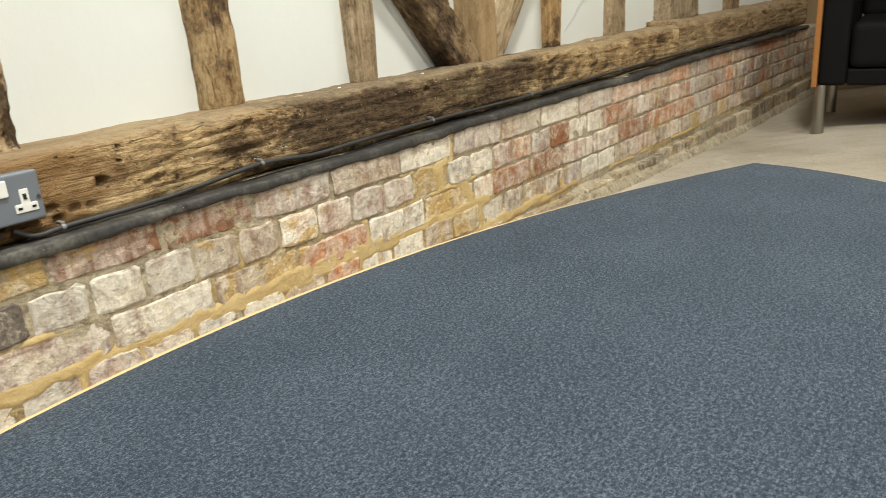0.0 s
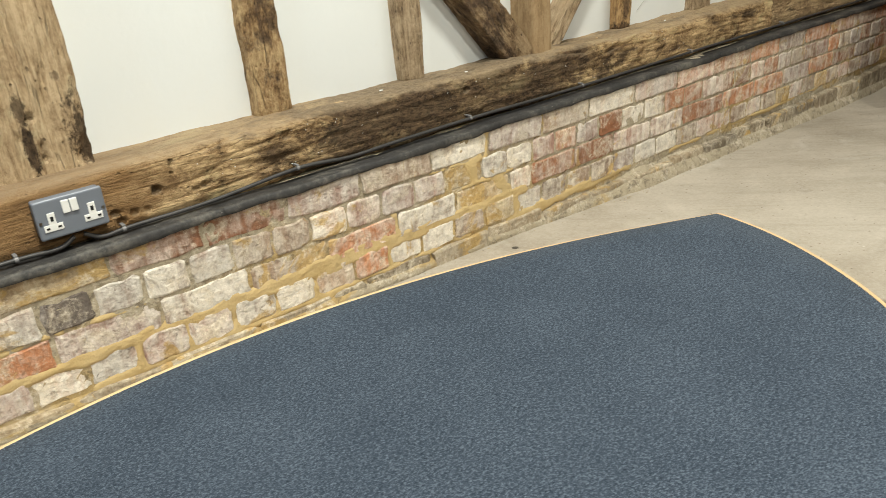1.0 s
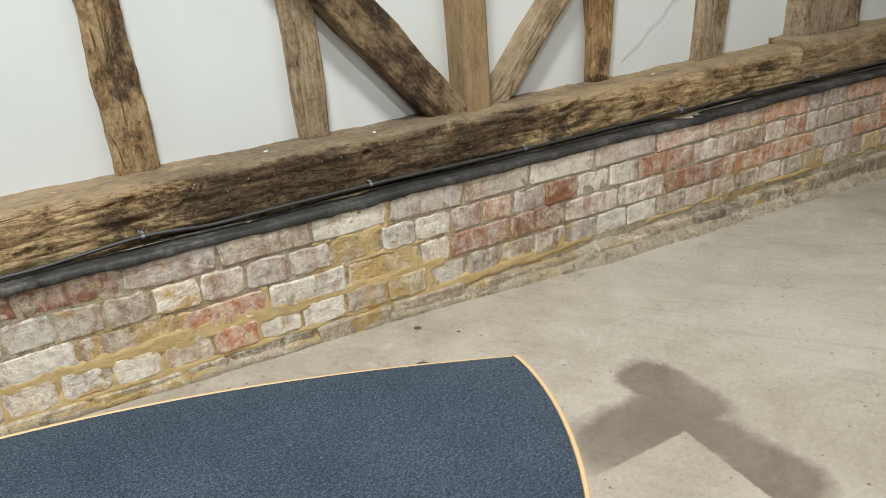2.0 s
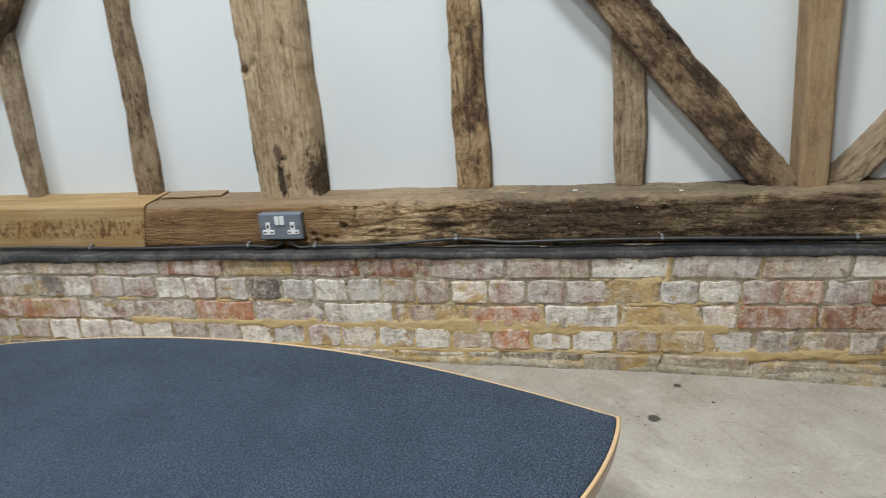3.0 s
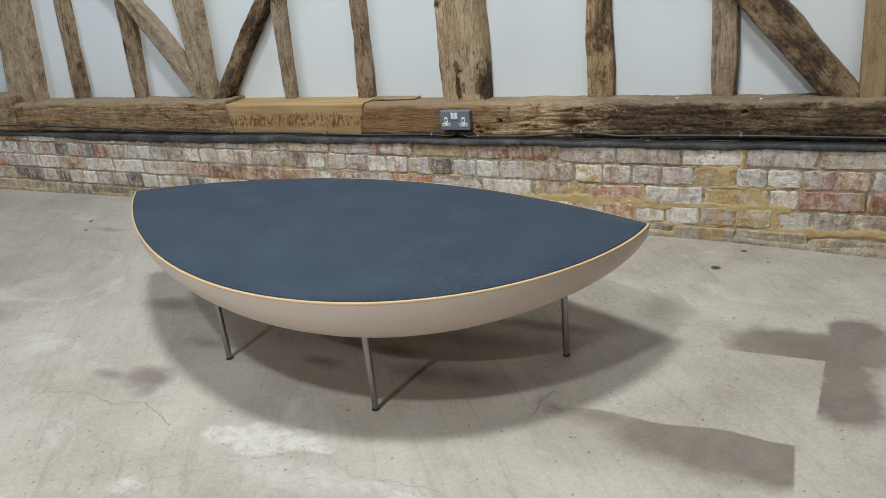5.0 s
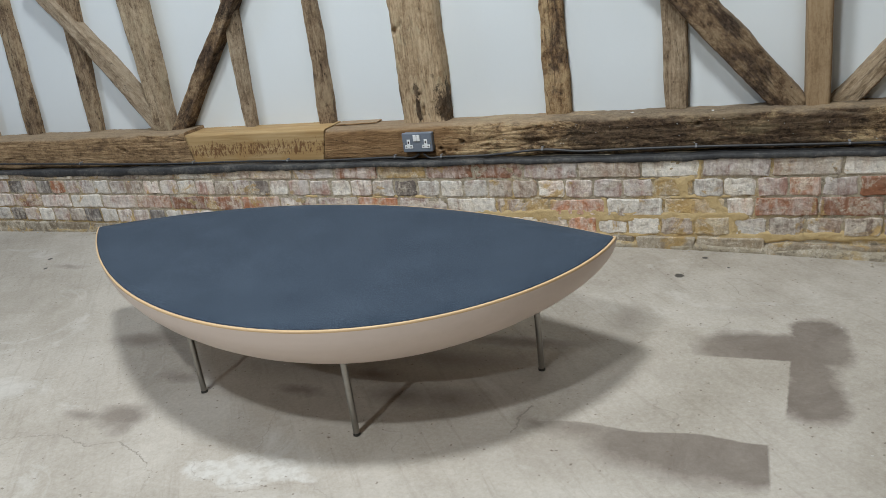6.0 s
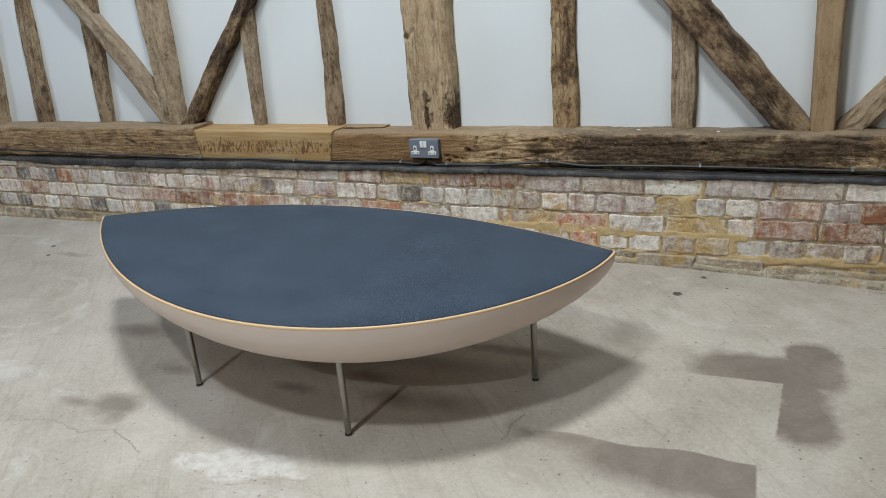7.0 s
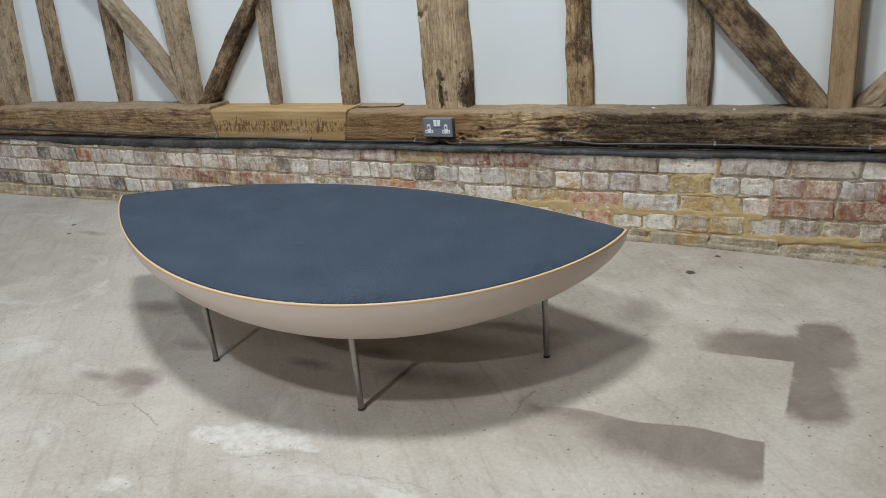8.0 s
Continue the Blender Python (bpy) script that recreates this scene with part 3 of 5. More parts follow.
        hit = maths(nt, "MULTIPLY", keep, ramp(nt, maths(nt, "ADD", pk.outputs["Distance"], maths(nt, "MULTIPLY", small, 0.28)), (size - 0.02, 1.0), (size + 0.02, 0.0)))
        col = mix(nt, maths(nt, "MULTIPLY", hit, 0.7), col, tone)
        pock = hit if pock is None else maths(nt, "MAXIMUM", pock, hit)
    nt.links.new(col, b.inputs["Base Color"])
    nt.links.new(ramp(nt, f, (0.3, 0.5), (0.7, 0.72)), b.inputs["Roughness"])
    hgt = maths(nt, "SUBTRACT", maths(nt, "ADD", mid, maths(nt, "MULTIPLY", small, 0.25)), maths(nt, "ADD", maths(nt, "MULTIPLY", crack, 0.3), maths(nt, "MULTIPLY", pock, 0.3)))
    bump(nt, b, hgt, 0.6, 0.006)
    b.inputs["Specular IOR Level"].default_value = 0.3
    return m


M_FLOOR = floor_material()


def carpet_material():
    m, nt, b = nodes_of("navy_flecked_carpet", 1.0)
    v = coords(nt)
    fleck = tex_noise(nt, coords(nt, (1.0, 0.5, 0.2)), 640, 3, 0.9)
    cross = tex_noise(nt, coords(nt, (0.4, 1.0, 0.2)), 560, 3, 0.9)
    soft, big = tex_noise(nt, v, 230, 3, 0.85), tex_noise(nt, v, 5, 4, 0.6)
    f = maths(nt, "ADD", maths(nt, "ADD", maths(nt, "MULTIPLY", fleck, 0.34), maths(nt, "MULTIPLY", cross, 0.28)), maths(nt, "ADD", maths(nt, "MULTIPLY", soft, 0.32), maths(nt, "MULTIPLY", big, 0.06)))
    col = ramp(nt, f, (0.41, (0.010, 0.016, 0.025)), (0.5, (0.029, 0.042, 0.061)), (0.59, (0.108, 0.136, 0.172)))
    nt.links.new(col, b.inputs["Base Color"])
    bump(nt, b, fleck, 0.15, 0.001)
    b.inputs["Specular IOR Level"].default_value = 0.1
    b.inputs["Sheen Weight"].default_value = 0.06
    b.inputs["Sheen Roughness"].default_value = 0.5
    return m


M_CARPET = carpet_material()


def veneer(name, light, dark, rough=0.5):
    m, nt, b = nodes_of(name, rough)
    g = tex_noise(nt, coords(nt, (3, 60, 60)), 1.0, 5, 0.6, 0.3)
    n = tex_noise(nt, coords(nt, (1, 1, 1)), 2.5, 4, 0.6)
    col = mix(nt, maths(nt, "ADD", maths(nt, "MULTIPLY", g, 0.55), maths(nt, "MULTIPLY", n, 0.45)), dark, light)
    nt.links.new(col, b.inputs["Base Color"])
    bump(nt, b, g, 0.08, 0.003)
    return m


M_HULL = veneer("pale_bent_ply_veneer", (0.72, 0.605, 0.54), (0.61, 0.50, 0.43), 0.42)
M_EDGE = veneer("ply_edge_banding", (0.62, 0.43, 0.245), (0.53, 0.345, 0.18), 0.5)
M_STEEL = plain("brushed_steel", (0.33, 0.315, 0.29), 0.28, 1.0, 0.15, 80)
M_CHROME = plain("polished_chrome", (0.88, 0.88, 0.88), 0.06, 1.0, 0.02, 10)
M_CAP = plain("dark_burnished_metal", (0.10, 0.098, 0.095), 0.35, 1.0, 0.15, 80)


def membrane_material():
    m, nt, b = nodes_of("dusty_black_membrane", 0.7)
    v = world_coords(nt)
    pale_share = maths(nt, "ADD", maths(nt, "MULTIPLY", tex_noise(nt, v, 6, 5, 0.65), 0.6), maths(nt, "MULTIPLY", tex_noise(nt, v, 60, 5, 0.7), 0.4))
    col = ramp(nt, pale_share, (0.38, (0.016, 0.016, 0.017)), (0.50, (0.040, 0.039, 0.039)), (0.62, (0.125, 0.118, 0.105)))
    fl = add(nt, "ShaderNodeTexVoronoi", Scale=55.0)
    nt.links.new(v, fl.inputs["Vector"])
    col = mix(nt, ramp(nt, fl.outputs["Distance"], (0.045, 0.7), (0.07, 0.0)), col, (0.42, 0.40, 0.36))
    nt.links.new(col, b.inputs["Base Color"])
    bump(nt, b, pale_share, 0.6, 0.006)
    return m


M_MEMBRANE = membrane_material()
M_CABLE = plain("dusty_black_cable_sheath", (0.042, 0.041, 0.042), 0.5, 0.0, 0.7, 18, 0.2)
M_CLIP = plain("grey_clip", (0.22, 0.22, 0.225), 0.55, 0.2, 0.2, 40)
M_SOCKET = plain("grey_painted_metal", (0.175, 0.20, 0.24), 0.42, 0.1, 0.06, 30)
M_HAIR = plain("grey_hairline_filler", (0.42, 0.43, 0.42), 0.9, 0.0, 0.2, 40)
M_WHITE = plain("white_plastic", (0.78, 0.79, 0.78), 0.4, 0.0, 0.03)
M_HOLE = plain("dark_slot", (0.01, 0.01, 0.01), 0.9)
M_LEATHER = plain("black_leather", (0.0045, 0.0045, 0.005), 0.72, 0.0, 0.3, 60, 0.25)
M_LEATHER.node_tree.nodes["Principled BSDF"].inputs["Specular IOR Level"].default_value = 0.12
M_ORANGE = veneer("orange_brown_wood", (0.40, 0.17, 0.05), (0.27, 0.10, 0.028), 0.45)
M_GLOSS = plain("glossy_black", (0.015, 0.013, 0.012), 0.12, 0.0, 0.1)
# unseen walls, made this dark to hold down bounced light
M_CEIL = plain("dark_unseen_wall", (0.16, 0.15, 0.14), 0.9, 0.0, 0.03, 3)
M_BOARD = plain("brown_wall_boards", (0.20, 0.135, 0.075), 0.8, 0.0, 0.25, 5)
# unseen ceiling; its dark tone keeps the bounce in the room low
M_ROOF = plain("dark_brown_unseen_ceiling", (0.08, 0.06, 0.045), 0.8, 0.0, 0.2, 6)


# ---- mesh helpers ----
def link_mesh(name, verts, faces, material, smooth=False, parent=None, m=None):
    me = bpy.data.meshes.new(name)
    me.from_pydata(verts, [], faces)
    me.update()
    if smooth:
        # a whole number: only that many faces, from the first, are smooth; the caps after them stay flat
        count = len(me.polygons) if smooth is True else smooth
        me.polygons.foreach_set("use_smooth", [k < count for k in range(len(me.polygons))])
    me.materials.append(material)
    ob = new(name, me)
    if m is not None:
        ob.matrix_basis = m
    ob.parent = parent
    return ob


def part(name, bm, material, parent=None, label="", m=None, smooth=False):
    me = bpy.data.meshes.new(name)
    bm.normal_update()
    bm.to_mesh(me)
    bm.free()
    if smooth:
        me.polygons.foreach_set("use_smooth", [True] * len(me.polygons))
    me.materials.append(material)
    ob = new(name, me)
    if m is not None:
        ob.matrix_basis = m
    ob.parent = parent
    return tagged(ob, label) if label else ob


def box(x0, x1, y0, y1, z0, z1, bevel=0.0, segments=2):
    bm = bmesh.new()
    bmesh.ops.create_cube(bm, size=1, matrix=Matrix.LocRotScale(((x0 + x1) / 2, (y0 + y1) / 2, (z0 + z1) / 2), None, (x1 - x0, y1 - y0, z1 - z0)))
    if bevel:
        bmesh.ops.bevel(bm, geom=bm.edges[:], offset=bevel, segments=segments, affect="EDGES", profile=0.5)
    return bm


def rod(p, q, r0, r1=None, sides=16, bevel=0.0):
    p, q = Vector(p), Vector(q)
    bm = bmesh.new()
    turn = (q - p).to_track_quat("Z", "Y").to_matrix().to_4x4()
    bmesh.ops.create_cone(bm, cap_ends=True, segments=sides, radius1=r0, radius2=r1 if r1 is not None else r0, depth=(q - p).length, matrix=Matrix.Translation((p + q) / 2) @ turn)
    if bevel:
        caps = [e for e in bm.edges if any(len(f.verts) > 4 for f in e.link_faces)]
        bmesh.ops.bevel(bm, geom=caps, offset=bevel, segments=2, affect="EDGES", profile=0.5)
    return bm


def empty(name, x=0, y=0, z=0):
    e = new(name)
    e.location = (x, y, z)
    return e


def tube(points, radius, sides=10):
    """Rings along a line of points; radius may be a number or a function of the place along it, 0 to 1."""
    pts = [Vector(p) for p in points]
    verts, faces = [], []
    n = len(pts)
    side = Vector((0, 0, 1))
    for i, p in enumerate(pts):
        d = (pts[min(i + 1, n - 1)] - pts[max(i - 1, 0)]).normalized()
        u = d.cross(side)
        if u.length < 1e-3:
            u = d.cross(Vector((0, 1, 0)))
        u.normalize()
        w = u.cross(d).normalized()
        side = w
        r = radius(i / (n - 1)) if callable(radius) else radius
        for k in range(sides):
            a = 2 * math.pi * k / sides
            verts.append(p + r * (math.cos(a) * u + math.sin(a) * w))
    for i in range(n - 1):
        for k in range(sides):
            faces.append((i * sides + k, i * sides + (k + 1) % sides, (i + 1) * sides + (k + 1) % sides, (i + 1) * sides + k))
    faces.append(tuple(range(sides))[::-1])
    faces.append(tuple((n - 1) * sides + k for k in range(sides)))
    return verts, faces


def smooth_line(points, steps=8):
    """Catmull-Rom through the given points."""
    pts = [Vector(p) for p in points]
    pts = [2 * pts[0] - pts[1], *pts, 2 * pts[-1] - pts[-2]]
    out = []
    for i in range(1, len(pts) - 2):
        a, b, c, d = pts[i - 1:i + 3]
        for k in range(steps):
            t = k / steps
            out.append(0.5 * ((2 * b) + (c - a) * t + (2 * a - 5 * b + 4 * c - d) * t * t + (3 * b - a - 3 * c + d) * t ** 3))
    out.append(pts[-2])
    return out


def lerp(a, b, t):
    return a + (b - a) * t


def clamp(x, a=0.0, b=1.0):
    return max(a, min(b, x))


def smoothstep(a, b, x):
    t = clamp((x - a) / (b - a))
    return t * t * (3 - 2 * t)


# ---- large structure ----
WEST, EAST, SOUTH = -4.4, 5.45, -8.0


def floor_height(x, y):
    """The slab rises a little at the wall's west end and falls at its east end."""
    rise = clamp(0.040 - 0.030 * max(x, 0.0), -0.075, 0.045)
    return rise * smoothstep(-0.75, -0.02, y)


def build_floor():
    xs = [WEST - 0.2 + i * 0.14 for i in range(int((EAST - WEST + 0.4) / 0.14) + 2)]
    ys = [SOUTH - 0.2, -6, -4.5, -3.2, -2.4, -1.8, -1.4, -1.1] + [-0.9 + 0.05 * i for i in range(26)]
    verts = [(x, y, floor_height(x, min(y, 0.0)) + (0.004 * noise.noise((x * 3, y * 3, 0)) if y > -0.8 else 0.0) * smoothstep(-0.8, -0.3, y)) for y in ys for x in xs]
    nx = len(xs)
    faces = [(j * nx + i, j * nx + i + 1, (j + 1) * nx + i + 1, (j + 1) * nx + i) for j in range(len(ys) - 1) for i in range(nx - 1)]
    base = len(verts)
    verts += [(xs[0], ys[0], -0.25), (xs[-1], ys[0], -0.25), (xs[-1], ys[-1], -0.25), (xs[0], ys[-1], -0.25)]
    faces.append((base, base + 3, base + 2, base + 1))
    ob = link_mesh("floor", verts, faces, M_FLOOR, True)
    return tagged(ob, "worn stained pale grey concrete floor with dark patches and cracks", "floor", kind="structure")


floor = build_floor()
tagged(part("ceiling", box(WEST - 0.2, EAST + 0.2, SOUTH - 0.2, 0.6, CEILING, CEILING + 0.15), M_ROOF), "plain dark brown unseen ceiling that closes the room", "ceiling", kind="structure")
tagged(part("wall_west", box(WEST - 0.2, WEST, SOUTH - 0.2, 0.22, 0.0, CEILING), M_CEIL), "plain dark unseen end wall", "wall", kind="structure")
tagged(part("wall_east", box(EAST, EAST + 0.2, SOUTH - 0.2, 0.22, -0.2, CEILING), M_BOARD), "plain brown boarded end wall", "wall", kind="structure")
tagged(part("wall_south", box(WEST, EAST, SOUTH - 0.2, SOUTH, 0.0, CEILING), M_CEIL), "plain dark unseen long wall", "wall", kind="structure")

# the long wall: masonry core below, plaster panels between timbers above
PLASTER_Y = 0.238


def wavy_wall(name, x0, x1, z0, z1, y, depth, step, amp, material, parent=None):
    nx, nz = max(2, int((x1 - x0) / step)), max(2, int((z1 - z0) / step))
    verts, faces = [], []
    for j in range(nz + 1):
        for i in range(nx + 1):
            x, z = lerp(x0, x1, i / nx), lerp(z0, z1, j / nz)
            verts.append((x, y + amp(x, z), z))
    w = nx + 1
    for j in range(nz):
        for i in range(nx):
            a = j * w + i
            faces.append((a, a + 1, a + w + 1, a + w))
    k = len(verts)
    verts += [(x0, y + depth, z0), (x1, y + depth, z0), (x1, y + depth, z1), (x0, y + depth, z1)]
    faces += [(k + 1, k, k + 3, k + 2)]
    faces += [tuple(range(nx, -1, -1)) + (k, k + 1), tuple(nz * w + i for i in range(nx + 1)) + (k + 2, k + 3)]
    faces += [tuple(j * w for j in range(nz + 1)) + (k + 3, k), tuple(j * w + nx for j in range(nz, -1, -1)) + (k + 1, k + 2)]
    return link_mesh(name, verts, faces, material, nx * nz, parent)


def mortar_bulge(x, z):
    return 0.0010 + 0.0035 * noise.noise((x * 8, z * 11, 1.0)) + 0.0030 * noise.noise((x * 27, z * 30, 2.0)) + 0.002 * noise.noise((x * 75, z * 75, 2.0))


wall = wavy_wall("wall_north", WEST, EAST, -0.12, 0.385, 0.0, 0.4, 0.009, mortar_bulge, M_MORTAR)
tagged(wall, "long timber-framed barn wall of white plaster panels above an old brick plinth", "wall", kind="structure")


# ---- timber frame ----
frame_top = empty("timber_frame", 0, 0.25, 0.0)
tagged(frame_top, "old oak timber frame of studs, posts and braces on a heavy sill beam", "timber frame", kind="structure")


def timber_mesh(length, w0, w1, depth, seed, step=0.013, ring=22, round_edge=0.012, wane=0.006, rough=0.0025, bow=0.0, holes=(), shakes=0.0, ends=(0.0, 0.0), calm=None, fall=0.0):
    """A hewn timber along its own x; y across the face, z out of the wall; the face lies at z = 0. ends: how far the top edge of the face runs on past the bottom edge. calm: up to there it is smooth. fall: how much lower its upper side lies at the back."""
    verts, faces = [], []
    n = max(2, int(length / step))
    prof = []
    # half-unit profile: down one side, across the face, up the other
    m = ring
    for k in range(5):
        prof.append((0.5, -1.0 + k / 5 * 0.9, 0))
    for k in range(m + 1):
        t = k / m
        prof.append((0.5 - t, 0.0, 1))
    for k in range(5):
        prof.append((-0.5, -0.1 - (k + 1) / 5 * 0.9, 0))
    c = len(prof)
    for i in range(n + 1):
        u = i / n
        w = lerp(w0, w1, u)
        x = u * length
        wild = 1.0 if calm is None else 0.25 + 0.75 * smoothstep(calm - 0.05, calm + 0.3, x)
        off = bow * math.sin(math.pi * u) + wild * wane * 0.45 * noise.noise((x * 2.2, seed * 3.1, 0.3))
        left = wane * noise.noise((x * 5, seed * 7.7, 1.3)) + 0.3 * wane * noise.noise((x * 13, seed, 4.3)) + 0.32 * wane * noise.noise((x * 37, seed, 5.3))
        right = wane * noise.noise((x * 5, seed * 5.1, 8.3)) + 0.3 * wane * noise.noise((x * 13, seed, 9.3)) + 0.32 * wane * noise.noise((x * 37, seed, 10.3))
        for (py, pz, front) in prof:
            y = off + py * w + (left if py > 0 else right) * abs(py) * 2 * wild
            z = pz * depth
            if fall and py == 0.5:
                y += fall * pz * 1.6
            if front:
                edge = min(0.5 - py, 0.5 + py) * w
                rr = round_edge * (1 + 0.7 * noise.noise((x * 4, seed, 2.0 if py > 0 else 6.0)))
                if edge < rr:
                    z -= rr - math.sqrt(max(0.0, rr * rr - (rr - edge) ** 2))
                z += wild * (rough * noise.noise((x * 12, y * 60, seed)) + rough * 1.2 * noise.noise((x * 4, y * 9, seed + 3)))
                if shakes:
                    ridge = 1 - abs(noise.noise((x * 2.3, y * 26 + 1.2 * noise.noise((x * 3, y * 4, seed)), seed + 11)))
                    z -= wild * shakes * smoothstep(0.93, 0.995, ridge) * smoothstep(-0.15, 0.25, noise.noise((x * 1.7, y * 3, seed + 5)))
                for hx, hy, hr, hd in holes:
                    d2 = math.hypot(x - hx, y - hy)
                    z -= hd * (1 - smoothstep(hr * 0.65, hr * 1.15, d2))
            slant = lerp(ends[0], ends[1], u) * py
            verts.append((x + slant, y, z))
    for i in range(n):
        for k in range(c - 1):
            a = i * c + k
            faces.append((a, a + c, a + c + 1, a + 1))
        faces.append((i * c + c - 1, i * c + c - 1 + c, i * c + c, i * c))
    faces.append(tuple(range(c)))
    faces.append(tuple(n * c + k for k in range(c - 1, -1, -1)))
    return verts, faces


def wall_timber(name, x0, z0, x1, z1, w0, w1, face, material, seed, label="", depth=None, **more):
    """From the middle of its foot to the middle of its top, in the wall's plane; face: how far back its face lies."""
    d = Vector((x1 - x0, 0, z1 - z0))
    ax = d.normalized()
    az = Vector((0, -1, 0))
    ay = az.cross(ax)
    m = Matrix((ax, ay, az)).transposed().to_4x4()
    m.translation = (x0, face, z0)
    verts, faces = timber_mesh(d.length, w0, w1, depth or (0.33 - face), seed, **more)
    ob = link_mesh(name, verts, faces, material, len(faces) - 2)
    ob.parent = frame_top
    ob.matrix_parent_inverse = Matrix.Translation(-frame_top.location)
    ob.matrix_basis = m
    return tagged(ob, label) if label else ob


TOP = 2.9


def upright(name, xb0, xb1, xt0, xt1, zt, face, material, seed, zb=0.527, label="", **more):
    """A stud by the edges of its foot and those at the height zt, run on to the wall's top."""
    k = (TOP - zb) / (zt - zb)
    cb, ct = (xb0 + xb1) / 2, (xt0 + xt1) / 2
    wt = (xt1 - xt0)
    return wall_timber(name, cb, zb, lerp(cb, ct, k), TOP, xb1 - xb0, clamp(lerp(xb1 - xb0, wt, k), 0.04, 0.34), face, material, seed, label, **more)


S = 0.195
upright("stud", -3.45, -3.30, -3.42, -3.28, 1.02, 0.20, W_GREY, 1, 0.59)
upright("post", -2.93, -2.675, -2.87, -2.61, 1.02, 0.15, W_POST, 2, 0.545, "broad weathered oak post with a wavy split grain", wane=0.012, shakes=0.01)
upright("stud", -2.428, -2.313, -2.384, -2.285, 1.0, S, W_OLD, 3, wane=0.010)
upright("stud", -1.937, -1.858, -1.920, -1.812, 1.0, S, W_OLD, 4)
upright("post", -1.442, -1.342, -1.462, -1.338, 1.0, 0.15, W_POST, 5, 0.545, "tapered oak post narrowing to its foot", wane=0.010, shakes=0.006)
upright("stud", -0.908, -0.846, -0.901, -0.826, 1.0, S, W_GREY, 6)
upright("stud", -0.474, -0.390, -0.454, -0.389, 1.0, S, W_OLD, 7, wane=0.009)
upright("post", 0.000, 0.215, -0.004, 0.214, 1.0, 0.14, W_MAIN, 8, 0.528, "broad gnarled main post with a rotted foot", wane=0.010, shakes=0.008, round_edge=0.024, step=0.009, ring=40, holes=((0.045, -0.003, 0.006, 0.02), (0.135, 0.006, 0.009, 0.02), (0.415, 0.092, 0.012, 0.03), (0.03, -0.085, 0.022, 0.010), (0.06, -0.095, 0.020, 0.010), (0.06, -0.003, 0.006, 0.02), (0.075, -0.003, 0.006, 0.02)))
upright("stud", 0.652, 0.759, 0.647, 0.749, 1.0, S, W_ROT, 9, wane=0.010)
upright("stud", 1.145, 1.231, 1.129, 1.231, 1.0, S, W_GREY, 10, wane=0.004)
upright("post", 1.656, 1.738, 1.643, 1.729, 1.0, 0.126, W_TAN, 11, label="clean squared tan oak post", wane=0.002, rough=0.0008)
upright("stud", 2.196, 2.272, 2.189, 2.283, 0.62, 0.195, W_KNOT, 12, label="orange-brown oak stud with a dark knot at its foot", wane=0.007)
upright("stud", 2.70, 2.84, 2.71, 2.85, 0.68, 0.195, W_GREY, 13)
upright("post", 3.235, 3.62, 3.23, 3.615, 0.65, 0.15, W_POST, 14, 0.55)
upright("stud", 4.22, 4.41, 4.22, 4.41, 1.0, 0.20, W_OLD, 15, 0.55)
upright("post", -3.95, -3.62, -3.93, -3.60, 1.0, -0.02, W_DARK, 16, 0.0, "dark corner post of rough oak")
upright("post", 5.20, 5.449, 5.20, 5.449, 1.0, 0.08, W_NEWER, 17, 0.55)
wall_timber("brace", -1.392, 0.53, -2.078, 1.38, 0.096, 0.068, 0.16, W_GREY, 21, "pale weathered curved brace", bow=-0.028, wane=0.008)
wall_timber("brace", -1.308, 0.53, -0.463, 1.62, 0.080, 0.056, 0.16, W_DARK, 22, "dark straight brace", wane=0.007)
wall_timber("brace", 1.643, 0.50, 0.785, 1.50, 0.119, 0.126, 0.145, W_DARK, 23, "thick dark rough-hewn brace", wane=0.010, shakes=0.008, step=0.012, ring=30)
wall_timber("brace", 1.757, 0.50, 2.62, 1.50, 0.086, 0.070, 0.175, W_GREY, 24, "pale weathered brace", wane=0.006)


def sill(x0, x1, z0, z1, material, seed, label, ends=(0.0, 0.0), y=0.065, **more):
    h = z1 - z0
    return wall_timber("sill_beam", x0, (z0 + z1) / 2, x1, (z0 + z1) / 2, h, h, y, material, seed, label, depth=0.30, ends=ends, **more)


sill(-4.0, -2.80, 0.385, 0.597, W_FAR, 30, "squared sill timber with a notched end", wane=0.002, round_edge=0.008)
sill(-2.80, -1.17, 0.385, 0.553, W_SILL_L, 31, "brown weathered length of sill beam", ends=(0, -0.03), step=0.012, ring=30, round_edge=0.022, wane=0.006, shakes=0.006, holes=((1.20, 0.005, 0.010, 0.02), (1.17, 0.02, 0.006, 0.02)))
sill(-1.168, -0.3865, 0.385, 0.5415, W_PATCH, 32, "fresh pale oak patch with rusty drips", ends=(-0.03, 0.03), step=0.012, ring=30, wane=0.001, rough=0.0006, round_edge=0.008)
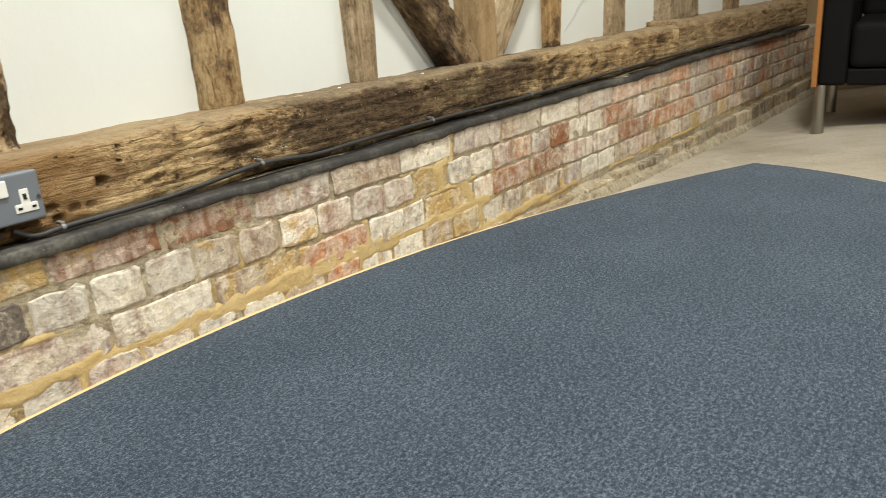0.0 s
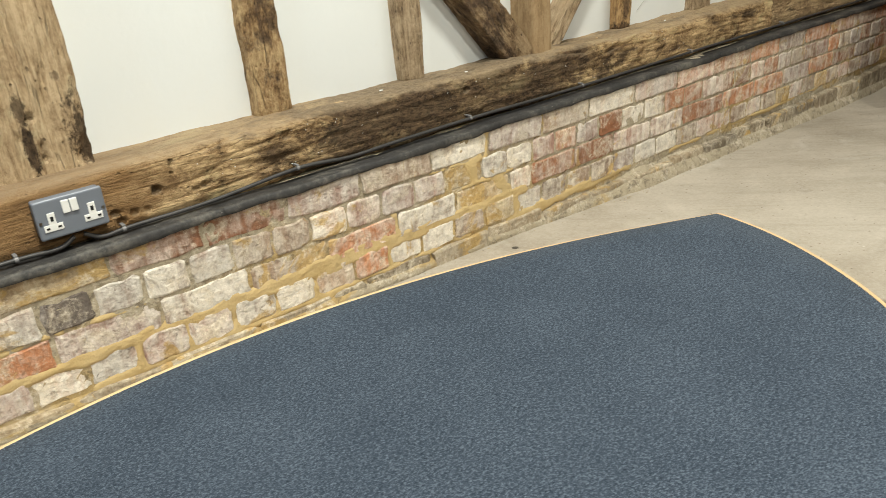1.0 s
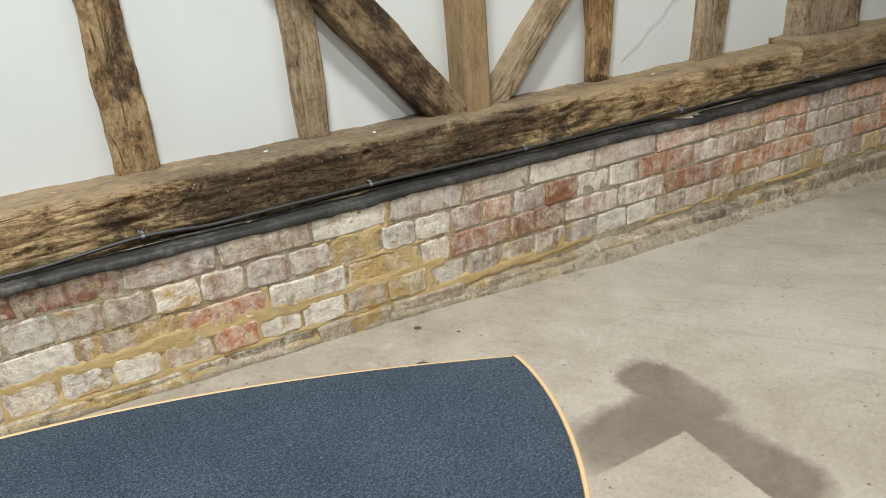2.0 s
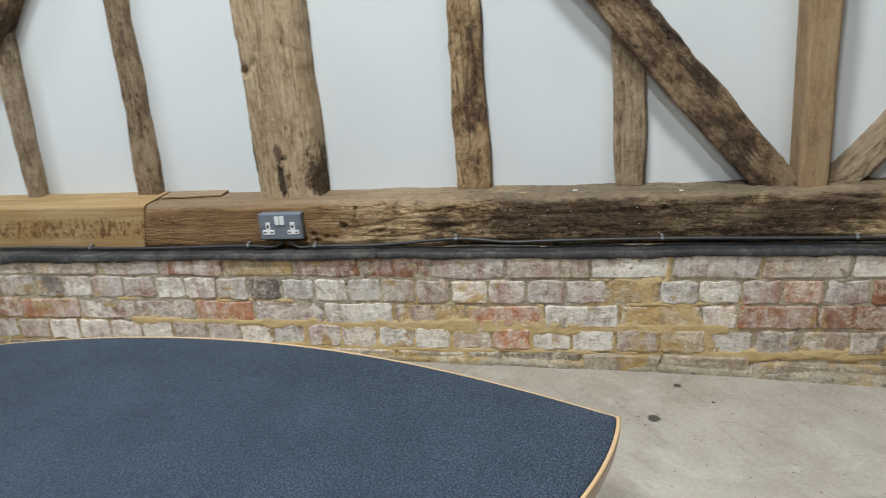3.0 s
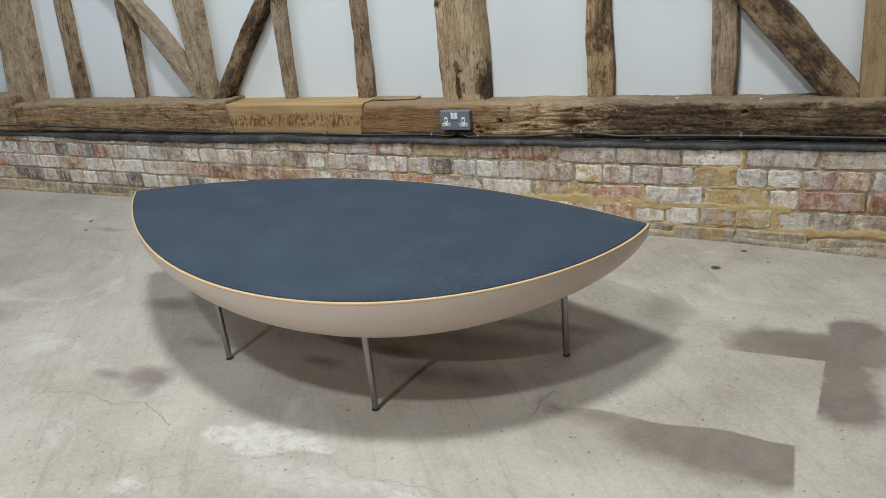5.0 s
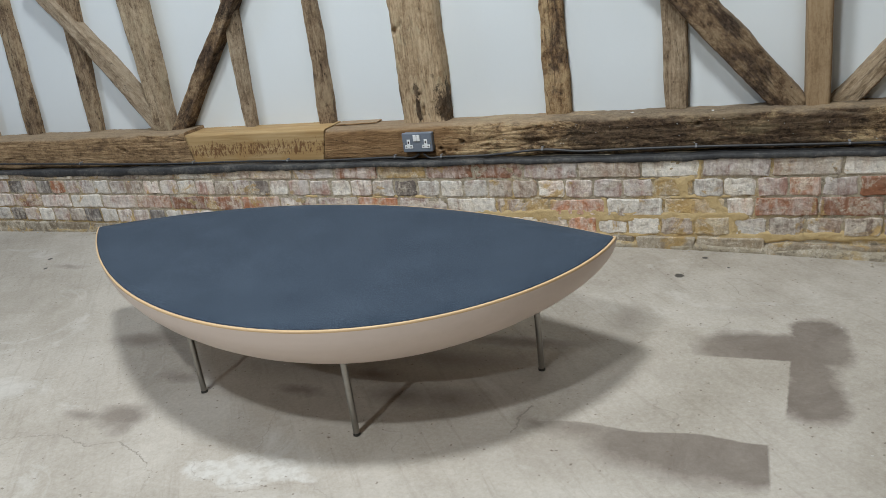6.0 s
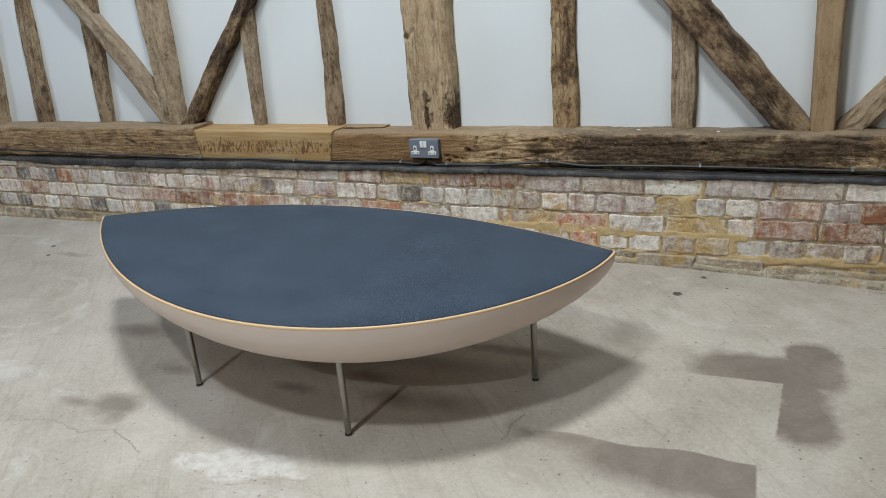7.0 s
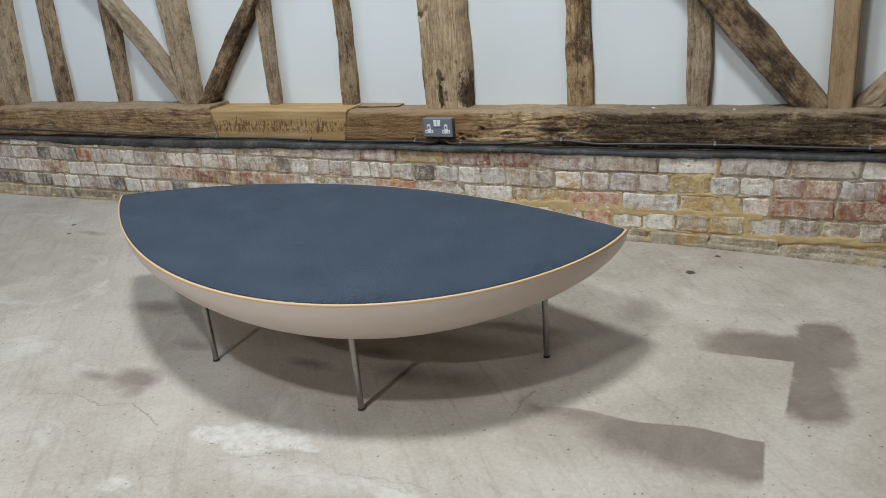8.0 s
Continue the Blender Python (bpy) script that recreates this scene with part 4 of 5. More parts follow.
sill(-0.385, 3.14, 0.385, 0.539, W_SILL, 34, "old oak sill beam, smooth brown at one end and blackened along its middle", ends=(0.03, 0.0), step=0.007, ring=44, round_edge=0.028, wane=0.007, rough=0.005, shakes=0.005, calm=0.66, fall=0.007, holes=((0.685, -0.002, 0.011, 0.04), (0.588, -0.030, 0.009, 0.02), (0.632, -0.040, 0.009, 0.012), (0.662, -0.042, 0.008, 0.012), (0.60, -0.052, 0.010, 0.02), (0.805, -0.022, 0.009, 0.015), (0.78, -0.026, 0.006, 0.015), (0.85, -0.030, 0.005, 0.012), (1.03, 0.045, 0.012, 0.010), (1.66, 0.035, 0.010, 0.015), (0.722, 0.030, 0.004, 0.012), (0.724, 0.039, 0.004, 0.012), (0.722, 0.048, 0.004, 0.012), (0.721, 0.057, 0.004, 0.012)))
sill(3.144, 5.44, 0.385, 0.556, W_FAR, 35, "pale rough length of sill beam", step=0.014, ring=28, round_edge=0.04, wane=0.012, rough=0.004, shakes=0.01)

def crumb_mesh(name, seed, size, material, x, y, z, label, category, group=""):
    rnd = random.Random(seed)
    bm = bmesh.new()
    bmesh.ops.create_icosphere(bm, subdivisions=1, radius=1.0)
    for v in bm.verts:
        v.co = Vector((v.co.x * size[0], v.co.y * size[1], v.co.z * size[2])) * rnd.uniform(0.75, 1.25)
    low = min(v.co.z for v in bm.verts)
    ob = part(name, bm, material, None, "", pose(x, y, z - low, 0, 0, rnd.uniform(-25, 25)))
    return tagged(ob, label, category, group)


def oak_slip():
    bm = box(-0.36, -0.15, 0.15, 0.225, 0.5365, 0.5425, 0.0015)
    for v in bm.verts:
        v.co.y += 0.006 * noise.noise((v.co.x * 20, 0, 4))
        if v.co.x > -0.2:
            v.co.y += 0.02
    tagged(part("oak_slip", bm, W_NEWER), "thin loose slip of tan oak lying on the sill beam", "wood slip")


# ---- plaster panels between the uprights ----
EDGES = [-4.38, -3.37, -2.78, -2.36, -1.89, -1.37, -0.87, -0.425, 0.13, 0.705, 1.19, 1.70, 2.23, 2.80, 3.42, 4.37, 5.449]
for i, (a, b) in enumerate(zip(EDGES, EDGES[1:])):
    def dome(x, z, a=a, b=b, i=i):
        u = (x - a) / (b - a)
        return -0.006 * math.sin(math.pi * u) + 0.004 * noise.noise((x * 2.5, z * 2.5, i)) + 0.0012 * noise.noise((x * 11, z * 11, i))
    wavy_wall("plaster_panel", a + 0.001, b - 0.001, 0.28, CEILING, PLASTER_Y, 0.06, 0.09, dome, M_PLASTER, wall)

# ---- membrane, cables and clips along the sill ----
def membrane():
    """Laid in four lengths whose ends lap a little."""
    e = empty("damp_proof_membrane", 0.0, 0.02, 0.385)
    tagged(e, "dusty black membrane curling out under the sill beam", "membrane")
    prof = [(0.07, 0.388), (0.03, 0.389), (0.006, 0.393), (-0.004, 0.394), (-0.008, 0.390), (-0.0085, 0.383), (-0.010, 0.375), (-0.0075, 0.374), (-0.006, 0.382), (-0.003, 0.387), (0.006, 0.388), (0.03, 0.385), (0.07, 0.384)]
    c = len(prof)
    for x0, x1, out in ((-3.60, -1.52, 0.0), (-1.54, 0.42, 0.003), (0.40, 2.62, 0.0), (2.60, 5.2, 0.003)):
        verts, faces = [], []
        n = int((x1 - x0) / 0.014)
        for i in range(n + 1):
            x = lerp(x0, x1, i / n)
            dz = 0.007 * noise.noise((x * 1.7, 3, 1)) + 0.003 * noise.noise((x * 7, 3, 2)) + 0.0015 * noise.noise((x * 31, 3, 2))
            dy = 0.004 * noise.noise((x * 2.3, 7, 3)) + 0.003 * noise.noise((x * 9, 5, 3)) + 0.0015 * noise.noise((x * 37, 5, 3)) - out
            lip = 0.009 * noise.noise((x * 3.1, 9, 3)) + 0.006 * noise.noise((x * 14, 9, 5)) + 0.003 * noise.noise((x * 45, 9, 5))
            thin = 0.65 + 0.90 * smoothstep(-2.5, -2.1, x) - 0.55 * smoothstep(-1.0, -0.2, x)
            for y, z in prof:
                low = 1 - smoothstep(0.371, 0.392, z)
                verts.append((x, y - 0.02 + dy * (1 if y < 0.04 else 0), z + dz + out * 0.4 + (lip - 0.028 * (thin - 1.0)) * low - 0.385))
        for i in range(n):
            for k in range(c):
                a, b2 = i * c + k, i * c + (k + 1) % c
                faces.append((a, b2, b2 + c, a + c))
        faces += [tuple(range(c))[::-1], tuple(n * c + k for k in range(c))]
        link_mesh("strip", verts, faces, M_MEMBRANE, True, e)


membrane()


def cable(points, r, label, clips):
    line = smooth_line(points, 14)
    v, f = tube(line, r, 10)
    ob = link_mesh("cable", v, f, M_CABLE, True)
    tagged(ob, label, "cable")
    for x in clips:
        p = min(line, key=lambda q: abs(q.x - x))
        bm = rod((p.x - 0.004, p.y, p.z), (p.x + 0.004, p.y, p.z), r + 0.0012, sides=12, bevel=0.001)
        tab = box(p.x - 0.004, p.x + 0.004, p.y - 0.002, p.y + 0.018, p.z + r, p.z + r + 0.005, 0.001)
        me = bpy.data.meshes.new("tmp")
        tab.to_mesh(me)
        tab.free()
        bm.from_mesh(me)
        bpy.data.meshes.remove(me)
        part("cable_clip", bm, M_CLIP, ob, "small grey metal cable clip")


cable([(0.12, 0.05, 0.415), (0.155, 0.045, 0.398), (0.22, 0.047, 0.400), (0.42, 0.047, 0.402), (0.66, 0.047, 0.419), (0.82, 0.045, 0.408), (0.98, 0.045, 0.411), (1.3, 0.047, 0.413), (1.8, 0.045, 0.410), (2.6, 0.047, 0.414), (3.6, 0.045, 0.416), (4.9, 0.047, 0.418)], 0.0050, "black cable clipped along the foot of the sill", (0.2, 0.66, 1.27, 1.82, 2.5, 3.2))
cable([(0.10, 0.05, 0.415), (0.06, 0.046, 0.400), (-0.05, 0.045, 0.404), (-0.4, 0.047, 0.398), (-0.8, 0.046, 0.404), (-1.3, 0.047, 0.402), (-1.8, 0.044, 0.412), (-2.3, 0.046, 0.424), (-2.75, 0.047, 0.430), (-3.2, 0.046, 0.424), (-3.58, 0.046, 0.43)], 0.0050, "black cable sagging along the foot of the sill", (-0.02, -0.6, -1.15, -1.9, -2.6))


# ---- double socket ----
def socket():
    e = empty("wall_socket", 0.104, 0.045, 0.472)
    tagged(e, "grey metal double wall socket with white inserts on the sill beam", "socket")

    def sub(name, bm, mat, parent=e, label=""):
        return part(name, bm, mat, parent, label)
    sub("back_box", box(-0.069, 0.069, -0.004, 0.022, -0.042, 0.040, 0.004), M_SOCKET)
    face = sub("face_plate", box(-0.071, 0.071, -0.014, -0.003, -0.044, 0.043, 0.005, 3), M_SOCKET)
    for cx in (-0.041, 0.041):
        ins = sub("outlet_insert", box(cx - 0.0075, cx + 0.0075, -0.0158, -0.0130, -0.018, 0.014, 0.001), M_WHITE, e, "white plastic outlet")
        low = sub("outlet_insert", box(cx - 0.019, cx + 0.019, -0.0160, -0.0130, -0.026, -0.011, 0.001), M_WHITE, e, "white plastic outlet")
        sub("slot", box(cx - 0.003, cx + 0.003, -0.0168, -0.0150, -0.004, 0.006), M_HOLE, ins)
        for dx in (-0.0115, 0.0115):
            sub("slot", box(cx + dx - 0.0035, cx + dx + 0.0035, -0.0170, -0.0150, -0.0205, -0.0165), M_HOLE, low)
    for dx in (-0.0085, 0.0085):
        sub("rocker_switch", box(dx - 0.0075, dx + 0.0075, -0.0185, -0.0130, 0.006, 0.034, 0.0015), M_WHITE, face, "white rocker switch")
    for cx in (-0.064, 0.064):
        sub("screw", rod((cx, -0.0158, -0.004), (cx, -0.0135, -0.004), 0.0035, sides=12), M_STEEL, face, "small steel screw")
    return e


socket()

# ---- the bench ----
TIP_L, TIP_R, RIM_Z = Vector((-0.897, -0.866)), Vector((1.103, -0.888)), 0.397


def rim(n=72):
    """The outline of the seat: a shallow arc at the back and a deeper, lopsided one in front, meeting in two points."""
    pts = []
    for i in range(n + 1):
        u = 0.5 - 0.5 * math.cos(math.pi * i / n)
        p = TIP_L.lerp(TIP_R, u)
        pts.append(Vector((p.x, p.y - 1.970 * u ** 0.938 * (1 - u) ** 0.620)))
    for i in range(n - 1, 0, -1):
        u = 0.5 - 0.5 * math.cos(math.pi * i / n)
        p = TIP_L.lerp(TIP_R, u)
        pts.append(Vector((p.x, p.y + 1.14 * u ** 0.957 * (1 - u) ** 1.039)))
    return pts


def bench():
    outline = rim()
    mid = Vector((0.16, -1.06))
    n = len(outline)
    e = empty("bench", mid.x, mid.y, 0.0)
    tagged(e, "low boat-shaped bench with navy carpet top and pale wooden hull", "bench")

    def rings(levels, material, name, label, lean=Vector((0, 0)), close_top=False, close_bottom=False):
        verts, faces = [], []
        for scale, inset, z in levels:
            for p in outline:
                q = p - mid
                q = q * scale + lean * (1 - scale)
                if inset:
                    q = q * (1 - inset / (p - mid).length)
                verts.append((q.x, q.y, z))
        for j in range(len(levels) - 1):
            for k in range(n):
                a, b2 = j * n + k, j * n + (k + 1) % n
                faces.append((a, a + n, b2 + n, b2))
        if close_top:
            faces.append(tuple(range(n))[::-1])
        if close_bottom:
            verts.append((lean.x, lean.y, levels[-1][2]))
            last = (len(levels) - 1) * n
            faces.extend((last + k, len(verts) - 1, last + (k + 1) % n) for k in range(n))
        return tagged(link_mesh(name, verts, faces, material, True, e), label)

    D = 0.225
    levels = [(1.0, 0.0, RIM_Z - 0.006)]
    for k in range(1, 15):
        a = math.radians(90) * k / 15
        levels.append((math.cos(a) ** 0.88, 0.0, RIM_Z - 0.006 - D * math.sin(a)))
    levels.append((0.06, 0.0, RIM_Z - 0.006 - D))
    rings(levels, M_HULL, "hull", "pale bent-ply hull", Vector((0.21, -0.02)), close_bottom=True)
    rings([(1.0, 0.008, RIM_Z - 0.010), (1.0, 0.008, RIM_Z - 0.001), (1.0, 0.007, RIM_Z + 0.0005), (1.0, 0.0015, RIM_Z + 0.0005), (1.0, 0.0, RIM_Z - 0.001), (1.0, 0.0, RIM_Z - 0.0058)], M_EDGE, "rim", "thin warm ply edge")
    top = [(1.0, 0.0082, RIM_Z - 0.006), (1.0, 0.0092, RIM_Z + 0.0005), (1.0, 0.013, RIM_Z + 0.003)] + [(s, 0.013, RIM_Z + 0.003) for s in (0.9, 0.75, 0.6, 0.45, 0.3, 0.15, 0.03)]
    rings(top, M_CARPET, "seat", "flecked navy carpet seat", close_bottom=True)
    for fx, fy in ((-0.164, -1.304), (0.451, -1.423), (0.879, -1.003), (0.05, -0.80)):
        q = Vector((fx, fy)) - mid
        leg = part("leg", rod((q.x, q.y, 0.27), (q.x, q.y, 0.006), 0.0100, 0.0092, 18), M_STEEL, e, "slim steel tube leg", smooth=False)
        part("foot_cap", rod((q.x, q.y, 0.0), (q.x, q.y, 0.008), 0.0112, 0.0104, 16, 0.0015), M_CAP, leg, "dark metal foot cap")
    return e


bench()


# ---- black sofa at the east end ----
def sofa():
    e = empty("sofa")
    pivot = Vector((3.62, -0.455, 0.0))
    e.matrix_basis = Matrix.Translation(pivot) @ pose(0, 0, 0, 0, 0, 7.3) @ Matrix.Translation(Vector((4.1, -1.2, 0.0)) - pivot)
    tagged(e, "black leather sofa with wooden side panels on steel feet", "sofa")
    X = lambda a: a - 4.1
    Y = lambda a: a + 1.2
    for y in (-0.425, -2.545):
        part("side_panel", box(X(3.575), X(4.5), Y(y - 0.012), Y(y + 0.012), 0.205, 0.82, 0.004), M_ORANGE, e, "orange-brown wooden side panel")
    for y0, y1 in ((-0.56, -0.438), (-2.532, -2.41)):
        part("arm", box(X(3.59), X(4.48), Y(y0), Y(y1), 0.21, 0.80, 0.02, 3), M_LEATHER, e, "black leather arm")
    part("base", box(X(3.60), X(4.46), Y(-2.41), Y(-0.56), 0.21, 0.29, 0.012), M_LEATHER, e)
    for y0, y1 in ((-1.175, -0.565), (-1.79, -1.18), (-2.405, -1.795)):
        part("seat_cushion", box(X(3.58), X(4.30), Y(y0), Y(y1), 0.292, 0.50, 0.035, 4), M_LEATHER, e, "plump black leather cushion")
        part("back_cushion", box(X(4.22), X(4.44), Y(y0), Y(y1), 0.48, 0.86, 0.04, 4), M_LEATHER, e, "black leather back cushion")
    for x in (3.62, 4.30):
        for y in (-0.455, -2.51):
            part("foot", rod((X(x), Y(y), floor_height(x, y)), (X(x), Y(y), 0.212), 0.028, 0.026, 20, 0.003), M_STEEL, e, "cylindrical brushed steel foot")


sofa()


# ---- table, loudspeaker and ornament at the west end ----
def loop_table():
    e = empty("side_table", -3.62, -0.28, 0.0)
    tagged(e, "orange-brown wooden table with open rectangular side frames", "table")
    X = lambda a: a + 3.62
    Y = lambda a: a + 0.28
    for x in (-3.31, -3.95):
        z = 0.035
        part("side_stile", box(X(x - 0.022), X(x + 0.022), Y(-0.038), Y(-0.002), z, 0.655, 0.003), M_ORANGE, e)
        part("side_stile", box(X(x - 0.022), X(x + 0.022), Y(-0.56), Y(-0.524), 0.006, 0.655, 0.003), M_ORANGE, e)
        part("bottom_rail", box(X(x - 0.020), X(x + 0.020), Y(-0.523), Y(-0.039), z - 0.002, z + 0.034, 0.003), M_ORANGE, e)
        part("top_rail", box(X(x - 0.020), X(x + 0.020), Y(-0.523), Y(-0.039), 0.62, 0.654, 0.003), M_ORANGE, e)
    part("tabletop", box(X(-3.975), X(-3.285), Y(-0.57), Y(0.0), 0.656, 0.676, 0.004), M_ORANGE, e)


loop_table()


def speaker():
    e = empty("loudspeaker", -3.457, -0.205, 0.677)
    tagged(e, "glossy black box with an orange wooden upper cabinet on the table", "loudspeaker")
    plinth = box(-0.16, 0.17, -0.20, 0.20, 0.0, 0.13, 0.012, 3)
    for v in plinth.verts:
        taper = 1.0 - 0.10 * v.co.z / 0.13
        v.co.x, v.co.y = v.co.x * taper, v.co.y * taper
    part("plinth", plinth, M_GLOSS, e, "glossy black tapered plinth with bright edges")
    part("neck", box(-0.10, 0.10, -0.14, 0.14, 0.131, 0.190, 0.004), M_ORANGE, e, "short orange-brown wooden neck")
    part("cabinet", box(-0.15, 0.145, -0.19, 0.17, 0.191, 0.56, 0.006), M_ORANGE, e, "orange wooden cabinet")


speaker()


def ornament():
    """A knotted loop of chrome: a ring at the foot whose ends cross and rise in two horns."""
    c = Vector((-3.065, 0.105, 0.664))
    left = [(0.062, 0.008, 0.0), (0.048, 0.010, 0.042), (0.0, 0.014, 0.075), (-0.012, 0.012, 0.12), (0.0, 0.01, 0.20), (0.02, 0.008, 0.27), (0.04, 0.006, 0.335)]
    right = [(-0.062, -0.006, 0.0), (-0.050, -0.010, 0.045), (0.0, -0.012, 0.085), (0.045, -0.008, 0.115), (0.085, -0.004, 0.15), (0.115, 0.0, 0.185)]
    ring = [(0.062 * math.cos(a), 0.002 + 0.006 * math.cos(a), 0.062 * math.sin(a)) for a in [math.pi + k * math.pi / 8 for k in range(9)]]
    line = [c + Vector(p) for p in list(reversed(right)) + ring[1:-1] + left]
    v, f = tube(smooth_line(line, 8), lambda u: 0.006 + 0.0145 * math.sin(math.pi * u) ** 0.6, 14)
    ob = link_mesh("ornament", v, f, M_CHROME, True)
    tagged(ob, "polished chrome knotted ornament standing on the sill beam", "ornament")


ornament()


# ---- bricks ----
def brick_mesh(w, h, seed, kind):
    """An old brick: chipped corners, ragged arrises and a softened, uneven face; 3 cm deep."""
    rnd = random.Random(seed)
    j = lambda a: rnd.uniform(-a, a)
    hw, hh = w / 2, h / 2
    c = lambda: rnd.uniform(0.002, 0.011)
    outer = [(-hw + j(0.003), -hh + c()), (-hw + c(), -hh + j(0.003)), (-0.33 * hw, -hh + j(0.004)), (0.33 * hw, -hh + j(0.004)), (hw - c(), -hh + j(0.003)), (hw + j(0.003), -hh + c()), (hw + j(0.004), j(0.008))]
    outer += [(hw + j(0.003), hh - c()), (hw - c(), hh + j(0.003)), (0.33 * hw, hh + j(0.004)), (-0.33 * hw, hh + j(0.004)), (-hw + c(), hh + j(0.003)), (-hw + j(0.003), hh - c()), (-hw + j(0.004), j(0.008))]
    n = len(outer)
    verts = [(x, 0.03, z) for x, z in outer]
    verts += [(x, 0.0 + j(0.0015), z) for x, z in outer]
    for x, z in outer:
        k = rnd.uniform(0.003, 0.0075)
        verts.append((x - math.copysign(min(k, abs(x)), x), -0.0030 + j(0.0005), z - math.copysign(min(k * 0.8, abs(z)), z)))
    verts.append((j(0.02), -0.0032 + j(0.0007), j(0.01)))
    faces = []
    for r in (0, n):
        for k in range(n):
            faces.append((r + k, r + (k + 1) % n, r + n + (k + 1) % n, r + n + k))
    for k in range(n):
        faces.append((2 * n + k, 2 * n + (k + 1) % n, 3 * n))
    me = bpy.data.meshes.new("brick")
    me.from_pydata(verts, [], faces)
    me.update()
    me.materials.append(BRICKS[kind])
    return me


brick_shapes = {}
brick_random = random.Random(5)


def lay(x0, x1, z0, z1, kind, proud=0.0):
    kind = kind.lower()
    w, h = x1 - x0 - 0.009, z1 - z0 - 0.009
    size = "s" if w > 0.16 else "h"
    key = (size, kind, brick_random.randrange(7))
    ref = (0.224, 0.069) if size == "s" else (0.105, 0.069)
    if key not in brick_shapes:
        brick_shapes[key] = brick_mesh(*ref, len(brick_shapes) + 40, kind)
    ob = new("brick", brick_shapes[key])
    ob.parent = wall
    tilt = brick_random.uniform(-0.8, 0.8)
    flip = brick_random.random() < 0.5
    ob.matrix_basis = pose((x0 + x1) / 2, brick_random.uniform(-0.003, 0.003) - proud, (z0 + z1) / 2, 0, tilt + (180 if flip else 0), 0) @ Matrix.Diagonal((w / ref[0], 1, h / ref[1], 1))


def course_rise(x):
    """The courses climb slightly towards the west."""
    return 0.0138 * max(0.0, 0.7 - x)


# capital: a stretcher, small letter: a header. Each course runs east from x = -4.3 in stretches: its bricks and where the last one ends.
COURSES = [
    (0.303, 0.381, (("GGPGPRRWGWGGGWG", -0.791), ("GPR", -0.098), ("YRRP", 0.814), ("GWPG", 1.781), ("WPPR", 2.86), ("RPRRPRRGRG", 5.43))),
    (0.222, 0.303, (("gpgdpgpgpdgwwp", -2.657), ("wpdpdrpp", -1.809), ("wwgppwpgp", -0.804), ("dwppwpwd", 0.089), ("wwwggwpp", 0.993), ("p", 1.112), ("y", 1.264), ("wwprp", 1.837), ("rwwrr", 2.503), ("prrprpgrprgprprgprpgrgrg", 5.43))),
    (0.143, 0.222, (("RPGRPRP", -2.643), ("PRPW", -1.78), ("PRRR", -0.87), ("RPPR", -0.012), ("PWGR", 0.923), ("WY", 1.383), ("w", 1.486), ("RRPP", 2.36), ("R", 2.66), ("RRPRRPRGRPR", 5.43))),
    (0.062, 0.143, (("gdpgdpgpdgpgd", -2.727), ("dwdpwpgd", -1.814), ("wppdw", -1.262), ("pwpgwppwgpwwp", 0.273), ("pwwgrw", 1.006), ("wgyw", 1.533), ("gggp", 2.053), ("wwgp", 2.61), ("pgpgypgygpgppygpggpgdg", 5.43))),
    (-0.022, 0.062, (("BBBBBBBBBBBBBBBBBBBB", 0.451), ("BbB", 1.036), ("B", 1.272), ("BB", 1.779), ("BBBBBBBBBBBBBBB", 5.43))),
]
for z0, z1, stretches in COURSES:
    x = -4.3
    for letters, end in stretches:
        cuts = [0.0]
        for letter in letters:
            cuts.append(cuts[-1] + (2.0 if letter.isupper() else 1.0) * brick_random.uniform(0.95, 1.05))
        for letter, k0, k1 in zip(letters, cuts, cuts[1:]):
            a, b2 = lerp(x, end, k0 / cuts[-1]), lerp(x, end, k1 / cuts[-1])
            up = course_rise((a + b2) / 2)
            foot = 0.0
            if z0 < 0:
                foot = 0.008 + 0.022 * smoothstep(1.3, 2.2, a) + brick_random.uniform(-0.006, 0.006)
            bottom = z0 + up - (0.04 if z0 < 0 and a > 1.5 else 0)
            top = min(z1 + up, 0.388) - ((0.018 + brick_random.uniform(0, 0.012)) if z0 < 0 and a > 1.4 else 0)
            lay(a, b2, bottom, top, letter, foot)
        x = end


